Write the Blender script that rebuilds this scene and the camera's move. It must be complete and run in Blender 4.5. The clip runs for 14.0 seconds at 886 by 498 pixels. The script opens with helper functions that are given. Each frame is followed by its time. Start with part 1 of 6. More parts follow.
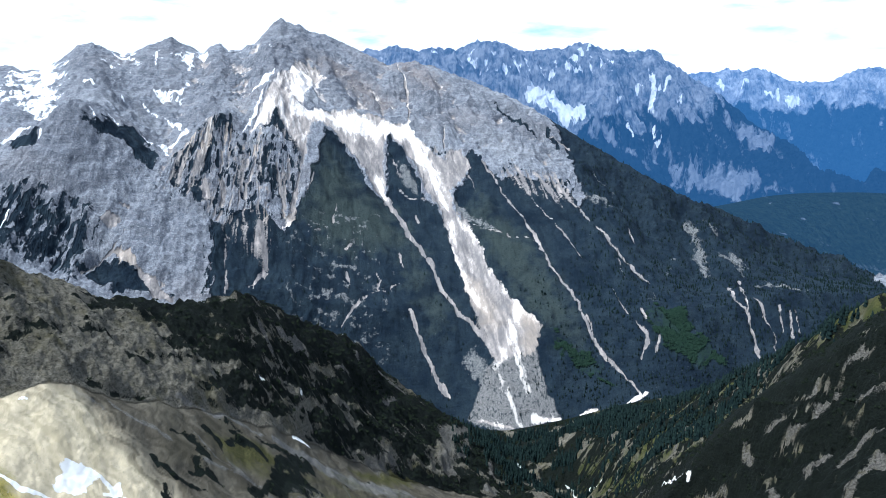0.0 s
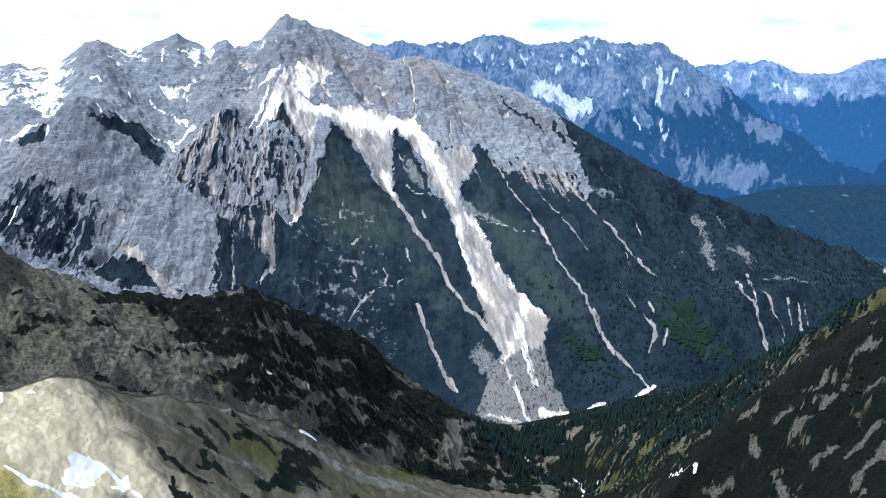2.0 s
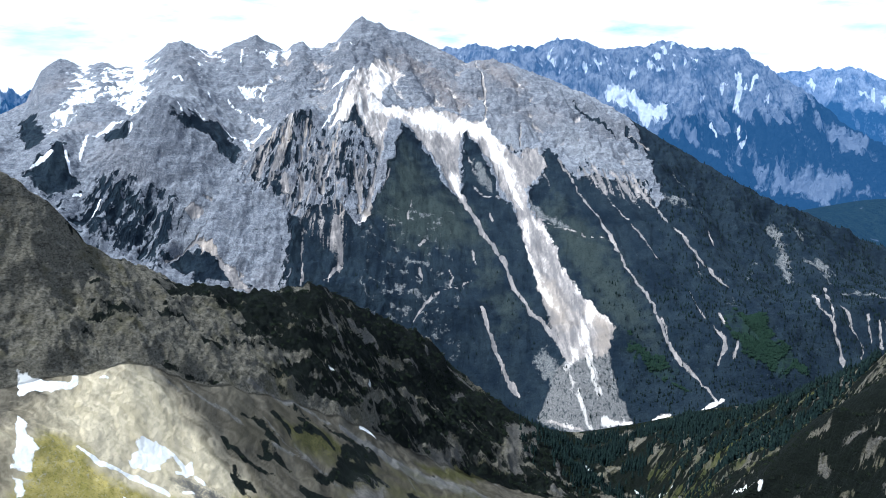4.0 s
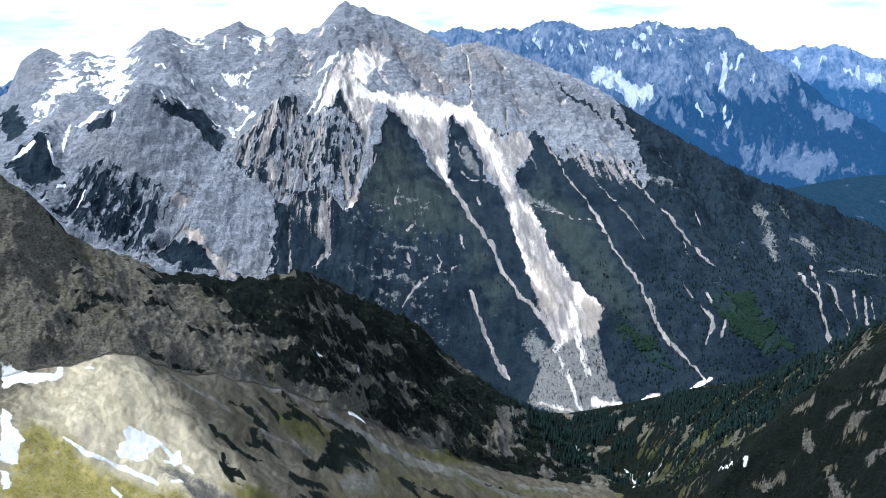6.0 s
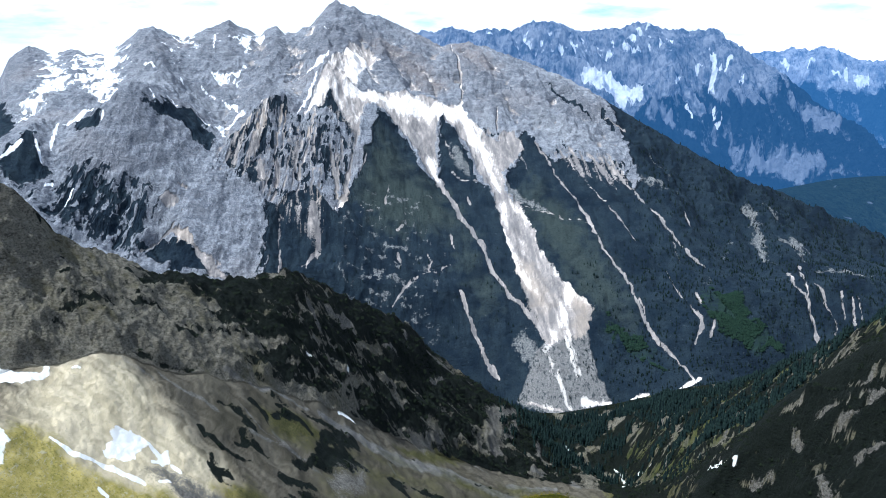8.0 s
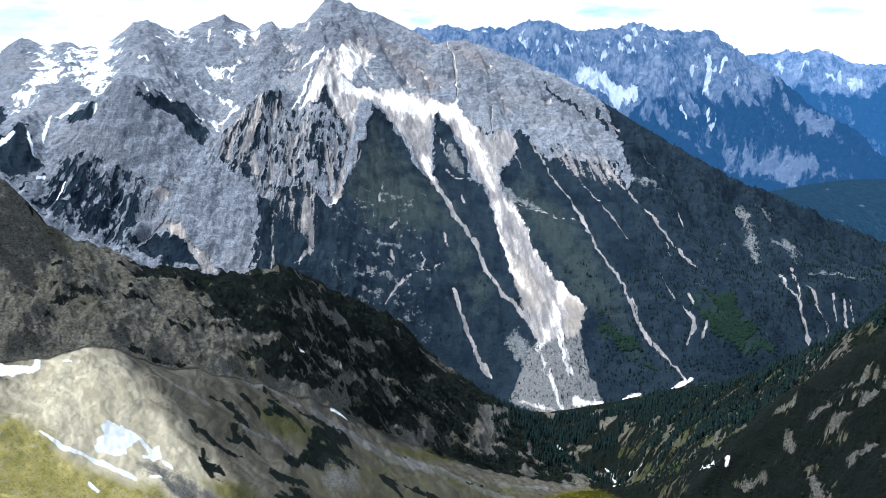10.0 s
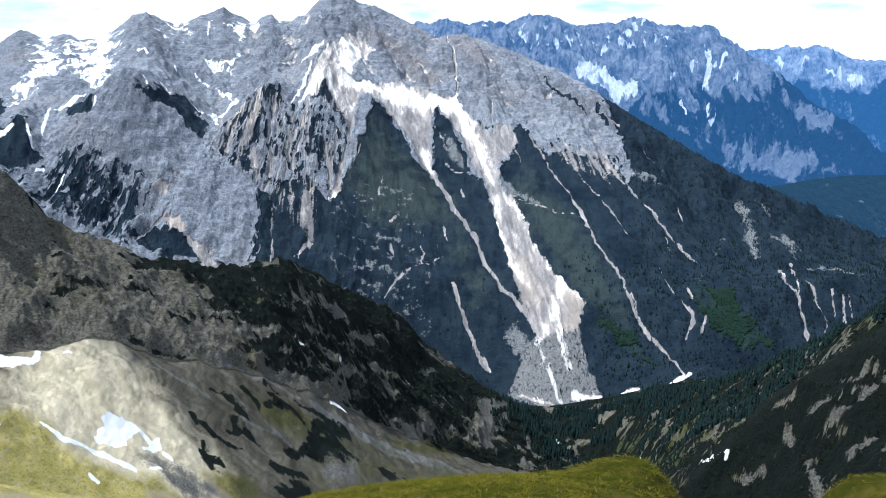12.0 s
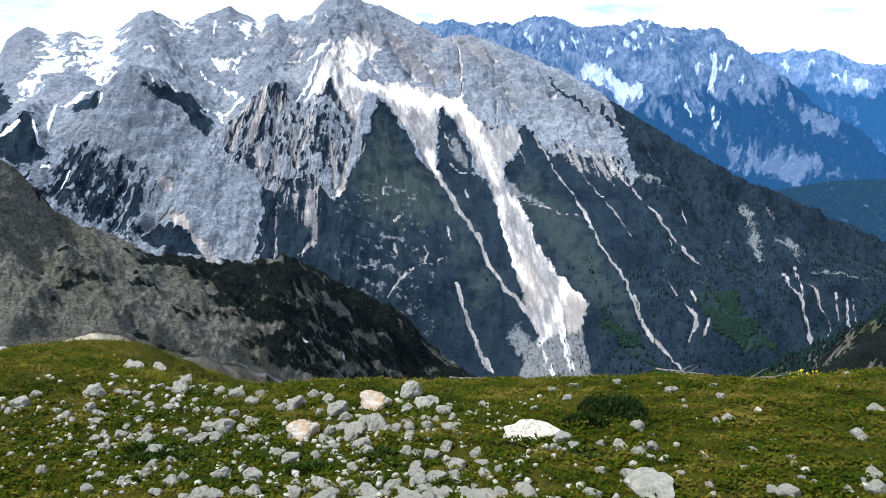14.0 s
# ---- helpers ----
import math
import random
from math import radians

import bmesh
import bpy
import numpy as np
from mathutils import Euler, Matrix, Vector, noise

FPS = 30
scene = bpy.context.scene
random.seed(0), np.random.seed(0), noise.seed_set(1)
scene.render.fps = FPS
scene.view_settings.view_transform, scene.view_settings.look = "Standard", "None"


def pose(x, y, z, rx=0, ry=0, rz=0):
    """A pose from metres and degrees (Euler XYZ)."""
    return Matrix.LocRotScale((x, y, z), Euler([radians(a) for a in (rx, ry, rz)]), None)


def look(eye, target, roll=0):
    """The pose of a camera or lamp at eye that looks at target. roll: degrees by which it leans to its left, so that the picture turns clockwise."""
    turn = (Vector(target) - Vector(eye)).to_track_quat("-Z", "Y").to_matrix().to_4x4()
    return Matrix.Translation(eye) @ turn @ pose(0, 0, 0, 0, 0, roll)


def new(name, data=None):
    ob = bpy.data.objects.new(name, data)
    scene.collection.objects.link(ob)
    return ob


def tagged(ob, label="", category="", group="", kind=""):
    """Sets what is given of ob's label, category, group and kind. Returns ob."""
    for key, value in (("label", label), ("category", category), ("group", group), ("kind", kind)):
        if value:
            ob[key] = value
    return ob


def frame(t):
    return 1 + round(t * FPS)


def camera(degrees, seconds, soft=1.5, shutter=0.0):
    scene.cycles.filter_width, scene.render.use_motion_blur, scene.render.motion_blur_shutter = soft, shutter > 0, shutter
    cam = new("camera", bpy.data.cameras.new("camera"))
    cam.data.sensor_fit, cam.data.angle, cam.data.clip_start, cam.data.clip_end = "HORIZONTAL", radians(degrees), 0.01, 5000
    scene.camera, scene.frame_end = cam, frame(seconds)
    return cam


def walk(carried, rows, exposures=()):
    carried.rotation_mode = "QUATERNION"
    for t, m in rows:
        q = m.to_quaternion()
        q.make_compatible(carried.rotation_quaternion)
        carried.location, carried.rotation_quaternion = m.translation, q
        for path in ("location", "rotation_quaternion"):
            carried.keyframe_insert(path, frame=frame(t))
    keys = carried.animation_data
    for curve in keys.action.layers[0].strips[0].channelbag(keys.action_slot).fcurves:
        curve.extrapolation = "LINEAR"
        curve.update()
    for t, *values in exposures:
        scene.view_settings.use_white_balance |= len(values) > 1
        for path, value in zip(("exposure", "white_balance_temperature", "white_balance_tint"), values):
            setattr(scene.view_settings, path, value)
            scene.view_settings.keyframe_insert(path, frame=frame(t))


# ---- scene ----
cam = camera(58.2, 14.0, soft=0.6)
# seconds, x, y, z, yaw, pitch, roll: a small aircraft sinks backwards on to the crest
PATH = [
    (0, -5.88, -0.79, 12.44, -3.92, -11.31, -0.35),
    (0.5, -5.43, -0.90, 12.02, -3.72, -11.17, -0.16),
    (1, -4.95, -1.00, 11.59, -3.63, -11.50, 0.05),
    (1.5, -4.43, -1.11, 11.12, -3.61, -11.89, 0.09),
    (2, -3.82, -1.26, 10.62, -3.45, -11.66, 0.08),
    (2.5, -3.08, -1.41, 10.10, -3.36, -11.32, 0.27),
    (2.8, -2.55, -1.49, 9.80, -3.19, -11.34, 0.20),
    (2.9, -2.37, -1.52, 9.71, -3.11, -11.32, 0.25),
    (3, -2.18, -1.54, 9.63, -1.17, -11.09, 0.62),
    (3.1, -1.99, -1.56, 9.57, 1.45, -11.35, -0.50),
    (3.2, -1.78, -1.58, 9.53, 1.68, -11.40, -0.70),
    (5.3, 3.68, -2.12, 9.03, 1.05, -11.53, 0.05),
    (5.5, 4.01, -2.07, 8.98, 0.67, -11.55, 0.23),
    (6, 4.53, -1.77, 8.75, 0.73, -12.54, 0.25),
    (6.5, 4.81, -1.37, 8.45, 0.77, -13.20, 0.11),
    (7, 4.87, -0.94, 8.10, 0.60, -12.33, 0.14),
    (7.5, 4.75, -0.50, 7.73, 0.31, -12.37, 0.16),
    (8, 4.51, -0.07, 7.38, 0.07, -12.52, -0.02),
    (10.5, 2.20, 1.99, 5.90, -0.34, -12.74, -0.98),
    (11, 1.78, 2.10, 5.52, -0.37, -12.92, -1.14),
    (11.5, 1.33, 2.04, 5.09, -0.35, -13.07, -1.07),
    (12, 1.15, 1.91, 4.75, -0.34, -13.04, -1.00),
    (12.5, 1.17, 1.79, 4.24, -0.35, -12.94, -1.01),
    (13, 1.25, 1.61, 3.52, -0.37, -12.86, -1.26),
    (13.2, 1.20, 1.53, 3.47, -0.35, -12.90, -1.41),
    (13.3, 0.99, 1.32, 3.38, -0.30, -12.89, -1.49),
    (13.4, 0.70, 1.16, 3.11, -0.31, -12.82, -1.46),
    (13.5, 0.52, 0.81, 2.83, -0.25, -12.87, -1.40),
    (13.6, 0.42, 0.60, 2.65, -0.13, -12.95, -1.67),
    (13.7, 0.32, 0.37, 2.55, -0.04, -13.03, -1.77),
    (14, 0.00, 0.00, 2.70, 0.01, -12.98, -1.49),
]
walk(cam, [(t, pose(x, y, z, 90 + pitch, roll, yaw)) for t, x, y, z, yaw, pitch, roll in PATH], [(0, 0.47, 5430, 5), (12.5, 0.48, 5430, 5), (14, 0.62, 5430, 5)])

# ---- light: a high sun in the west-south-west, broken bright cloud ----
SUN = Vector((-0.50, -0.12, 0.855)).normalized()
sun = new("sun", bpy.data.lights.new("sun", "SUN"))
sun.data.energy, sun.data.angle, sun.data.color = 5.0, radians(0.6), (1.0, 0.95, 0.88)
sun.matrix_basis = look(SUN * 100, (0, 0, 0))
world = bpy.data.worlds.new("sky")
scene.world = world
world.use_nodes = True


def world_nodes():
    tree = world.node_tree
    tree.nodes.clear()
    add, link = tree.nodes.new, tree.links.new
    sky = add("ShaderNodeTexSky")
    sky.sky_type, sky.sun_disc = "NISHITA", False
    sky.sun_elevation, sky.sun_rotation = math.asin(SUN.z), math.atan2(SUN.x, SUN.y)
    sky.altitude, sky.air_density, sky.dust_density = 2000, 1.0, 1.5
    where = add("ShaderNodeTexCoord")
    flat = add("ShaderNodeMapping")
    flat.inputs["Scale"].default_value = (1, 1, 4.5)
    link(where.outputs["Generated"], flat.inputs["Vector"])
    puff = add("ShaderNodeTexNoise")
    puff.inputs["Scale"].default_value, puff.inputs["Detail"].default_value, puff.inputs["Roughness"].default_value = 5.0, 8, 0.55
    link(flat.outputs[0], puff.inputs["Vector"])
    cover = add("ShaderNodeMapRange")
    cover.inputs["From Min"].default_value, cover.inputs["From Max"].default_value = 0.34, 0.46
    link(puff.outputs["Fac"], cover.inputs["Value"])
    # the cloud thins out overhead
    split, thin, both = add("ShaderNodeSeparateXYZ"), add("ShaderNodeMapRange"), add("ShaderNodeMath")
    link(where.outputs["Generated"], split.inputs[0])
    thin.inputs["From Min"].default_value, thin.inputs["From Max"].default_value = 0.25, 0.75
    thin.inputs["To Min"].default_value, thin.inputs["To Max"].default_value = 1.0, 0.12
    link(split.outputs["Z"], thin.inputs["Value"])
    both.operation = "MULTIPLY"
    link(cover.outputs[0], both.inputs[0])
    link(thin.outputs[0], both.inputs[1])
    mix = add("ShaderNodeMix")
    mix.data_type = "RGBA"
    link(both.outputs[0], mix.inputs["Factor"])
    link(sky.outputs[0], mix.inputs["A"])
    mix.inputs["B"].default_value = (8.6, 8.8, 9.2, 1)
    back, end = add("ShaderNodeBackground"), add("ShaderNodeOutputWorld")
    back.inputs["Strength"].default_value = 0.12
    link(mix.outputs["Result"], back.inputs["Color"])
    link(back.outputs[0], end.inputs["Surface"])


world_nodes()


# ---- materials ----
class Shade:
    """A short hand for node materials."""

    def __init__(self, name, rough=0.9, spec=0.2):
        self.mat = bpy.data.materials.new(name)
        self.mat.use_nodes = True
        self.tree = self.mat.node_tree
        self.bsdf = self.tree.nodes["Principled BSDF"]
        self.bsdf.inputs["Roughness"].default_value = rough
        self.bsdf.inputs["Specular IOR Level"].default_value = spec
        self.where = self.tree.nodes.new("ShaderNodeTexCoord").outputs["Object"]

    def put(self, socket, value):
        if isinstance(value, bpy.types.NodeSocket):
            self.tree.links.new(value, socket)
        elif isinstance(value, tuple) and len(value) == 3 and socket.type == "RGBA":
            socket.default_value = (*value, 1)
        else:
            socket.default_value = value

    def noise(self, scale, detail=5, rough=0.55, stretch=None, turn=(0, 0, 0), where=None, twist=0.0):
        n = self.tree.nodes.new("ShaderNodeTexNoise")
        n.inputs["Scale"].default_value, n.inputs["Detail"].default_value = scale, detail
        n.inputs["Roughness"].default_value, n.inputs["Distortion"].default_value = rough, twist
        src = where or self.where
        if stretch:
            m = self.tree.nodes.new("ShaderNodeMapping")
            m.inputs["Scale"].default_value, m.inputs["Rotation"].default_value = stretch, turn
            self.tree.links.new(src, m.inputs["Vector"])
            src = m.outputs[0]
        self.tree.links.new(src, n.inputs["Vector"])
        return n.outputs["Fac"]

    def cells(self, scale, feature="F1", where=None):
        n = self.tree.nodes.new("ShaderNodeTexVoronoi")
        n.inputs["Scale"].default_value, n.feature = scale, feature
        self.tree.links.new(where or self.where, n.inputs["Vector"])
        return n.outputs["Distance"]

    def math(self, op, a, b=0.0, c=0.0):
        n = self.tree.nodes.new("ShaderNodeMath")
        n.operation = op
        for s, v in zip(n.inputs, (a, b, c)):
            self.put(s, v)
        return n.outputs[0]

    def span(self, value, a, b, lo=0.0, hi=1.0):
        n = self.tree.nodes.new("ShaderNodeMapRange")
        for s, v in zip(("Value", "From Min", "From Max", "To Min", "To Max"), (value, a, b, lo, hi)):
            self.put(n.inputs[s], v)
        return n.outputs[0]

    def mix(self, fac, a, b, kind="MIX"):
        n = self.tree.nodes.new("ShaderNodeMix")
        n.data_type, n.blend_type = "RGBA", kind
        self.put(n.inputs["Factor"], fac), self.put(n.inputs["A"], a), self.put(n.inputs["B"], b)
        return n.outputs["Result"]

    def attr(self, name):
        n = self.tree.nodes.new("ShaderNodeAttribute")
        n.attribute_name = name
        return n.outputs["Fac"]

    def chance(self):
        return self.tree.nodes.new("ShaderNodeObjectInfo").outputs["Random"]

    def island(self):
        return self.tree.nodes.new("ShaderNodeNewGeometry").outputs["Random Per Island"]

    def bump(self, height, distance, strength=1.0):
        n = self.tree.nodes.new("ShaderNodeBump")
        n.inputs["Distance"].default_value, n.inputs["Strength"].default_value = distance, strength
        self.put(n.inputs["Height"], height)
        self.tree.links.new(n.outputs[0], self.bsdf.inputs["Normal"])

    def done(self, colour):
        self.put(self.bsdf.inputs["Base Color"], colour)
        return self.mat


def patch(s, name, noise, ragged, soft=0.06):
    """A patch of the land with a ragged edge."""
    v = s.math("ADD", s.attr(name), s.math("MULTIPLY", s.math("SUBTRACT", noise, 0.5), ragged))
    return s.span(v, 0.5 - soft, 0.5 + soft)


def mountain_material():
    s = Shade("mountain_limestone", 0.95, 0.1)
    broad, mid, fine = s.noise(0.004, 4), s.noise(0.03, 6, 0.6), s.noise(0.16, 5, 0.65)
    strata = s.noise(0.026, 7, 0.68, stretch=(0.5, 0.5, 2.4), turn=(0.6, 0.55, 0.3), twist=1.5)
    streak = s.noise(0.05, 6, 0.6, stretch=(2.0, 0.5, 0.5), turn=(0, 0, 0.27))
    grit = s.noise(0.30, 5, 0.7, twist=0.6)
    runnel = s.noise(0.06, 6, 0.65, stretch=(2.2, 0.5, 0.5), turn=(0, 0, 0.27), twist=0.4)
    # rock tones lean blue: some of the distance haze is in the colour
    rock = s.mix(s.span(strata, 0.38, 0.62), (0.130, 0.142, 0.170), (0.30, 0.312, 0.34))
    # pale talus, and dark cliffs with the peaks' shading put into the rock
    ground = s.math("ADD", s.attr("talus_shade"), s.math("MULTIPLY", s.math("SUBTRACT", s.mix(0.5, mid, fine), 0.5), 0.9))
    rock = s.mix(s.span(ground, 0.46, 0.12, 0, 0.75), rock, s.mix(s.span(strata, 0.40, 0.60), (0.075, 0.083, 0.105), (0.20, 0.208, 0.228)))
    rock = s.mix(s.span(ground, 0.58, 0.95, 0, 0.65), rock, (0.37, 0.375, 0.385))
    chip = s.noise(0.085, 6, 0.72, twist=0.5)
    rock = s.mix(s.span(chip, 0.52, 0.62, 0, 0.55), rock, (0.36, 0.37, 0.395))
    rock = s.mix(s.span(chip, 0.48, 0.38, 0, 0.6), rock, (0.085, 0.092, 0.112))
    rock = s.mix(s.span(s.math("ADD", s.attr("warm"), s.math("MULTIPLY", s.math("SUBTRACT", mid, 0.5), 0.8)), 0.25, 0.7, 0, 0.65), rock, (0.25, 0.205, 0.18))
    rock = s.mix(s.span(broad, 0.52, 0.66, 0, 0.4), rock, (0.30, 0.27, 0.26))
    rock = s.mix(s.span(runnel, 0.54, 0.64, 0, 0.35), rock, (0.42, 0.42, 0.43))
    rock = s.mix(s.span(mid, 0.52, 0.66, 0, 0.35), rock, (0.15, 0.155, 0.18))
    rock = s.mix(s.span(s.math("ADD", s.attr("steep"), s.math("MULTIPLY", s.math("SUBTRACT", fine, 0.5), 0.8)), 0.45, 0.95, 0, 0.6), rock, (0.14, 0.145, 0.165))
    rock = s.mix(s.span(grit, 0.54, 0.64, 0, 0.5), rock, (0.47, 0.48, 0.51))
    rock = s.mix(s.span(grit, 0.46, 0.36, 0, 0.7), rock, (0.085, 0.093, 0.118))
    # leaf colours are blued to carry the haze over the lower face
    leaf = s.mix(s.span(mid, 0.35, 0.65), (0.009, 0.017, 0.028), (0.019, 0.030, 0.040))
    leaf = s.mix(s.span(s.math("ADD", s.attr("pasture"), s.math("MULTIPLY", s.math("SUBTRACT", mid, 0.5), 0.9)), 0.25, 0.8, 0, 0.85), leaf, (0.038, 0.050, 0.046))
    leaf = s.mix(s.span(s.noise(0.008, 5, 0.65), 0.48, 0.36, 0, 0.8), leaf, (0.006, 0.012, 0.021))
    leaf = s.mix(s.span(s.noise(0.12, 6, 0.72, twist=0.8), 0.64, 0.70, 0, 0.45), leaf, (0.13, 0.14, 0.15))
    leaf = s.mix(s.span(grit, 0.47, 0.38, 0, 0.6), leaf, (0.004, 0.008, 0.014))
    leaf = s.mix(s.span(s.math("ADD", s.attr("leafy"), s.math("MULTIPLY", s.math("SUBTRACT", fine, 0.5), 1.2)), 0.4, 0.8, 0, 0.9), leaf, (0.019, 0.036, 0.028))
    stony = s.mix(s.span(grit, 0.38, 0.62), (0.060, 0.070, 0.080), (0.23, 0.225, 0.215))
    leaf = s.mix(patch(s, "bare", s.mix(0.5, fine, runnel), 1.2, 0.10), leaf, stony)
    lobe = s.math("ADD", s.attr("lobe"), s.math("MULTIPLY", s.math("SUBTRACT", s.mix(0.55, grit, runnel), 0.5), 1.4))
    scree = s.mix(s.span(lobe, 0.12, 0.50), (0.20, 0.185, 0.18), (0.38, 0.335, 0.305))
    scree = s.mix(s.span(lobe, 0.54, 0.80), scree, (0.84, 0.76, 0.69))
    scree = s.mix(s.span(s.attr("tan"), 0.2, 0.7, 0, 0.35), scree, (0.52, 0.41, 0.30))
    scree = s.mix(s.span(fine, 0.54, 0.66, 0, 0.35), scree, (0.22, 0.20, 0.19))
    rubble = s.mix(s.span(grit, 0.40, 0.60), (0.115, 0.113, 0.112), (0.22, 0.212, 0.205))
    rubble = s.mix(s.span(s.noise(0.13, 4, 0.62, stretch=(1.2, 0.7, 0.7)), 0.55, 0.61, 0, 0.8), rubble, (0.030, 0.040, 0.045))
    ragged = s.mix(0.5, streak, fine)
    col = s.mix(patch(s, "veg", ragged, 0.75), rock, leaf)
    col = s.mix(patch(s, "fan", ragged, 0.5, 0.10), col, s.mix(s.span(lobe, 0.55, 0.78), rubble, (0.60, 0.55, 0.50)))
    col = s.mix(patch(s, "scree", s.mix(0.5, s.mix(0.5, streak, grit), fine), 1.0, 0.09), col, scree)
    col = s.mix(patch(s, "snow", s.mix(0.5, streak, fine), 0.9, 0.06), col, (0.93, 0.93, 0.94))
    wall = s.math("ADD", s.math("MULTIPLY", s.math("ADD", strata, s.math("MULTIPLY", runnel, 0.7)), 1.6), s.math("ADD", fine, s.math("MULTIPLY", grit, 0.5)))
    loose = s.math("MAXIMUM", s.attr("scree"), s.math("MULTIPLY", s.attr("veg"), 0.8))
    s.bump(s.math("MULTIPLY", wall, s.span(loose, 0.3, 0.7, 1.0, 0.4)), 6.0, 0.9)
    return s.done(col)


def ridge_material():
    s = Shade("ridge_ground", 0.95, 0.1)
    broad, mid, fine = s.noise(0.012, 4), s.noise(0.07, 6, 0.6), s.noise(0.55, 6, 0.68)
    crack = s.noise(0.12, 8, 0.72, stretch=(1, 1, 2.2), turn=(0.3, 0.5, 0.2), twist=1.4)
    flow = s.attr("flow")
    strata = s.noise(0.22, 7, 0.72, stretch=(0.8, 0.8, 2.2), turn=(0.25, -0.35, 0.4), twist=1.2)
    rock = s.mix(s.span(crack, 0.38, 0.62), (0.095, 0.086, 0.064), (0.215, 0.195, 0.150))
    rock = s.mix(s.span(strata, 0.50, 0.60, 0, 0.6), rock, (0.27, 0.245, 0.195))
    rock = s.mix(s.span(strata, 0.45, 0.36, 0, 0.8), rock, (0.032, 0.030, 0.025))
    rock = s.mix(s.span(fine, 0.54, 0.64, 0, 0.55), rock, (0.30, 0.275, 0.225))
    rock = s.mix(s.span(fine, 0.46, 0.38, 0, 0.55), rock, (0.036, 0.033, 0.027))
    rock = s.mix(s.span(s.mix(0.5, broad, mid), 0.50, 0.60, 0, 0.55), rock, (0.105, 0.092, 0.042))
    # cloud shade is put into the dark scree colours
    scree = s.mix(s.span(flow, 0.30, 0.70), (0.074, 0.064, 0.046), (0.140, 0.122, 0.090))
    scree = s.mix(s.span(fine, 0.56, 0.72, 0, 0.35), scree, (0.21, 0.188, 0.148))
    scree = s.mix(s.span(broad, 0.5, 0.66, 0, 0.4), scree, (0.085, 0.074, 0.045))
    # the sun patch is painted: the same scree in a bright lit colour
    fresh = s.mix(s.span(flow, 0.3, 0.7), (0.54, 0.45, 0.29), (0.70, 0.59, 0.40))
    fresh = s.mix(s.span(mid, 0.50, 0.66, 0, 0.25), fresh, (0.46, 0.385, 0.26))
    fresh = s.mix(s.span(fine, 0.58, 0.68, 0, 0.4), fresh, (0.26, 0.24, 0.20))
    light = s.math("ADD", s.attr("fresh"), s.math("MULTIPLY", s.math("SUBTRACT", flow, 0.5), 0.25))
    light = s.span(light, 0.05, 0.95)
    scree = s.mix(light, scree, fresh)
    # bright grass inside the painted sun patch
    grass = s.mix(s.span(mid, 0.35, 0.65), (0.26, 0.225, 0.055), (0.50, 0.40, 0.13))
    grass = s.mix(s.span(fine, 0.48, 0.38, 0, 0.6), grass, (0.13, 0.13, 0.03))
    grass = s.mix(s.span(fine, 0.58, 0.68, 0, 0.6), grass, (0.42, 0.39, 0.30))
    grass = s.mix(s.span(strata, 0.56, 0.62, 0, 0.5), grass, (0.48, 0.44, 0.36))
    # the same grass in shade, darkened by its colour
    unlit_grass = s.mix(s.span(fine, 0.35, 0.65), (0.050, 0.050, 0.018), (0.105, 0.096, 0.036))
    glade = s.mix(s.span(mid, 0.35, 0.65), (0.040, 0.050, 0.018), (0.105, 0.105, 0.036))
    unlit_grass = s.mix(s.attr("glade"), unlit_grass, glade)
    leaf = s.mix(s.span(fine, 0.3, 0.7), (0.004, 0.006, 0.006), (0.012, 0.016, 0.011))
    ragged = s.mix(0.5, mid, fine)
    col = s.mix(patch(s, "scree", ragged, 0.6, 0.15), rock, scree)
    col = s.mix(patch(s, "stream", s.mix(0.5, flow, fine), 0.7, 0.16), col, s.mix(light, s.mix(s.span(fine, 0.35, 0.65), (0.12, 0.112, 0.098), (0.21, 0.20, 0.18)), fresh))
    col = s.mix(patch(s, "grass", s.mix(0.5, flow, fine), 0.9, 0.22), col, s.mix(light, unlit_grass, grass))
    col = s.mix(patch(s, "veg", ragged, 0.7), col, leaf)
    col = s.mix(patch(s, "pale", ragged, 1.7, 0.14), col, s.mix(s.span(fine, 0.4, 0.6), (0.080, 0.074, 0.064), (0.20, 0.185, 0.16)))
    col = s.mix(patch(s, "snow", ragged, 0.5, 0.05), col, (0.96, 0.93, 0.87))
    s.bump(s.math("MULTIPLY", s.math("ADD", s.math("MULTIPLY", s.mix(0.5, crack, strata), 2.0), fine), s.span(s.attr("scree"), 0.3, 0.7, 1.0, 0.25)), 4.0, 0.9)
    return s.done(col)


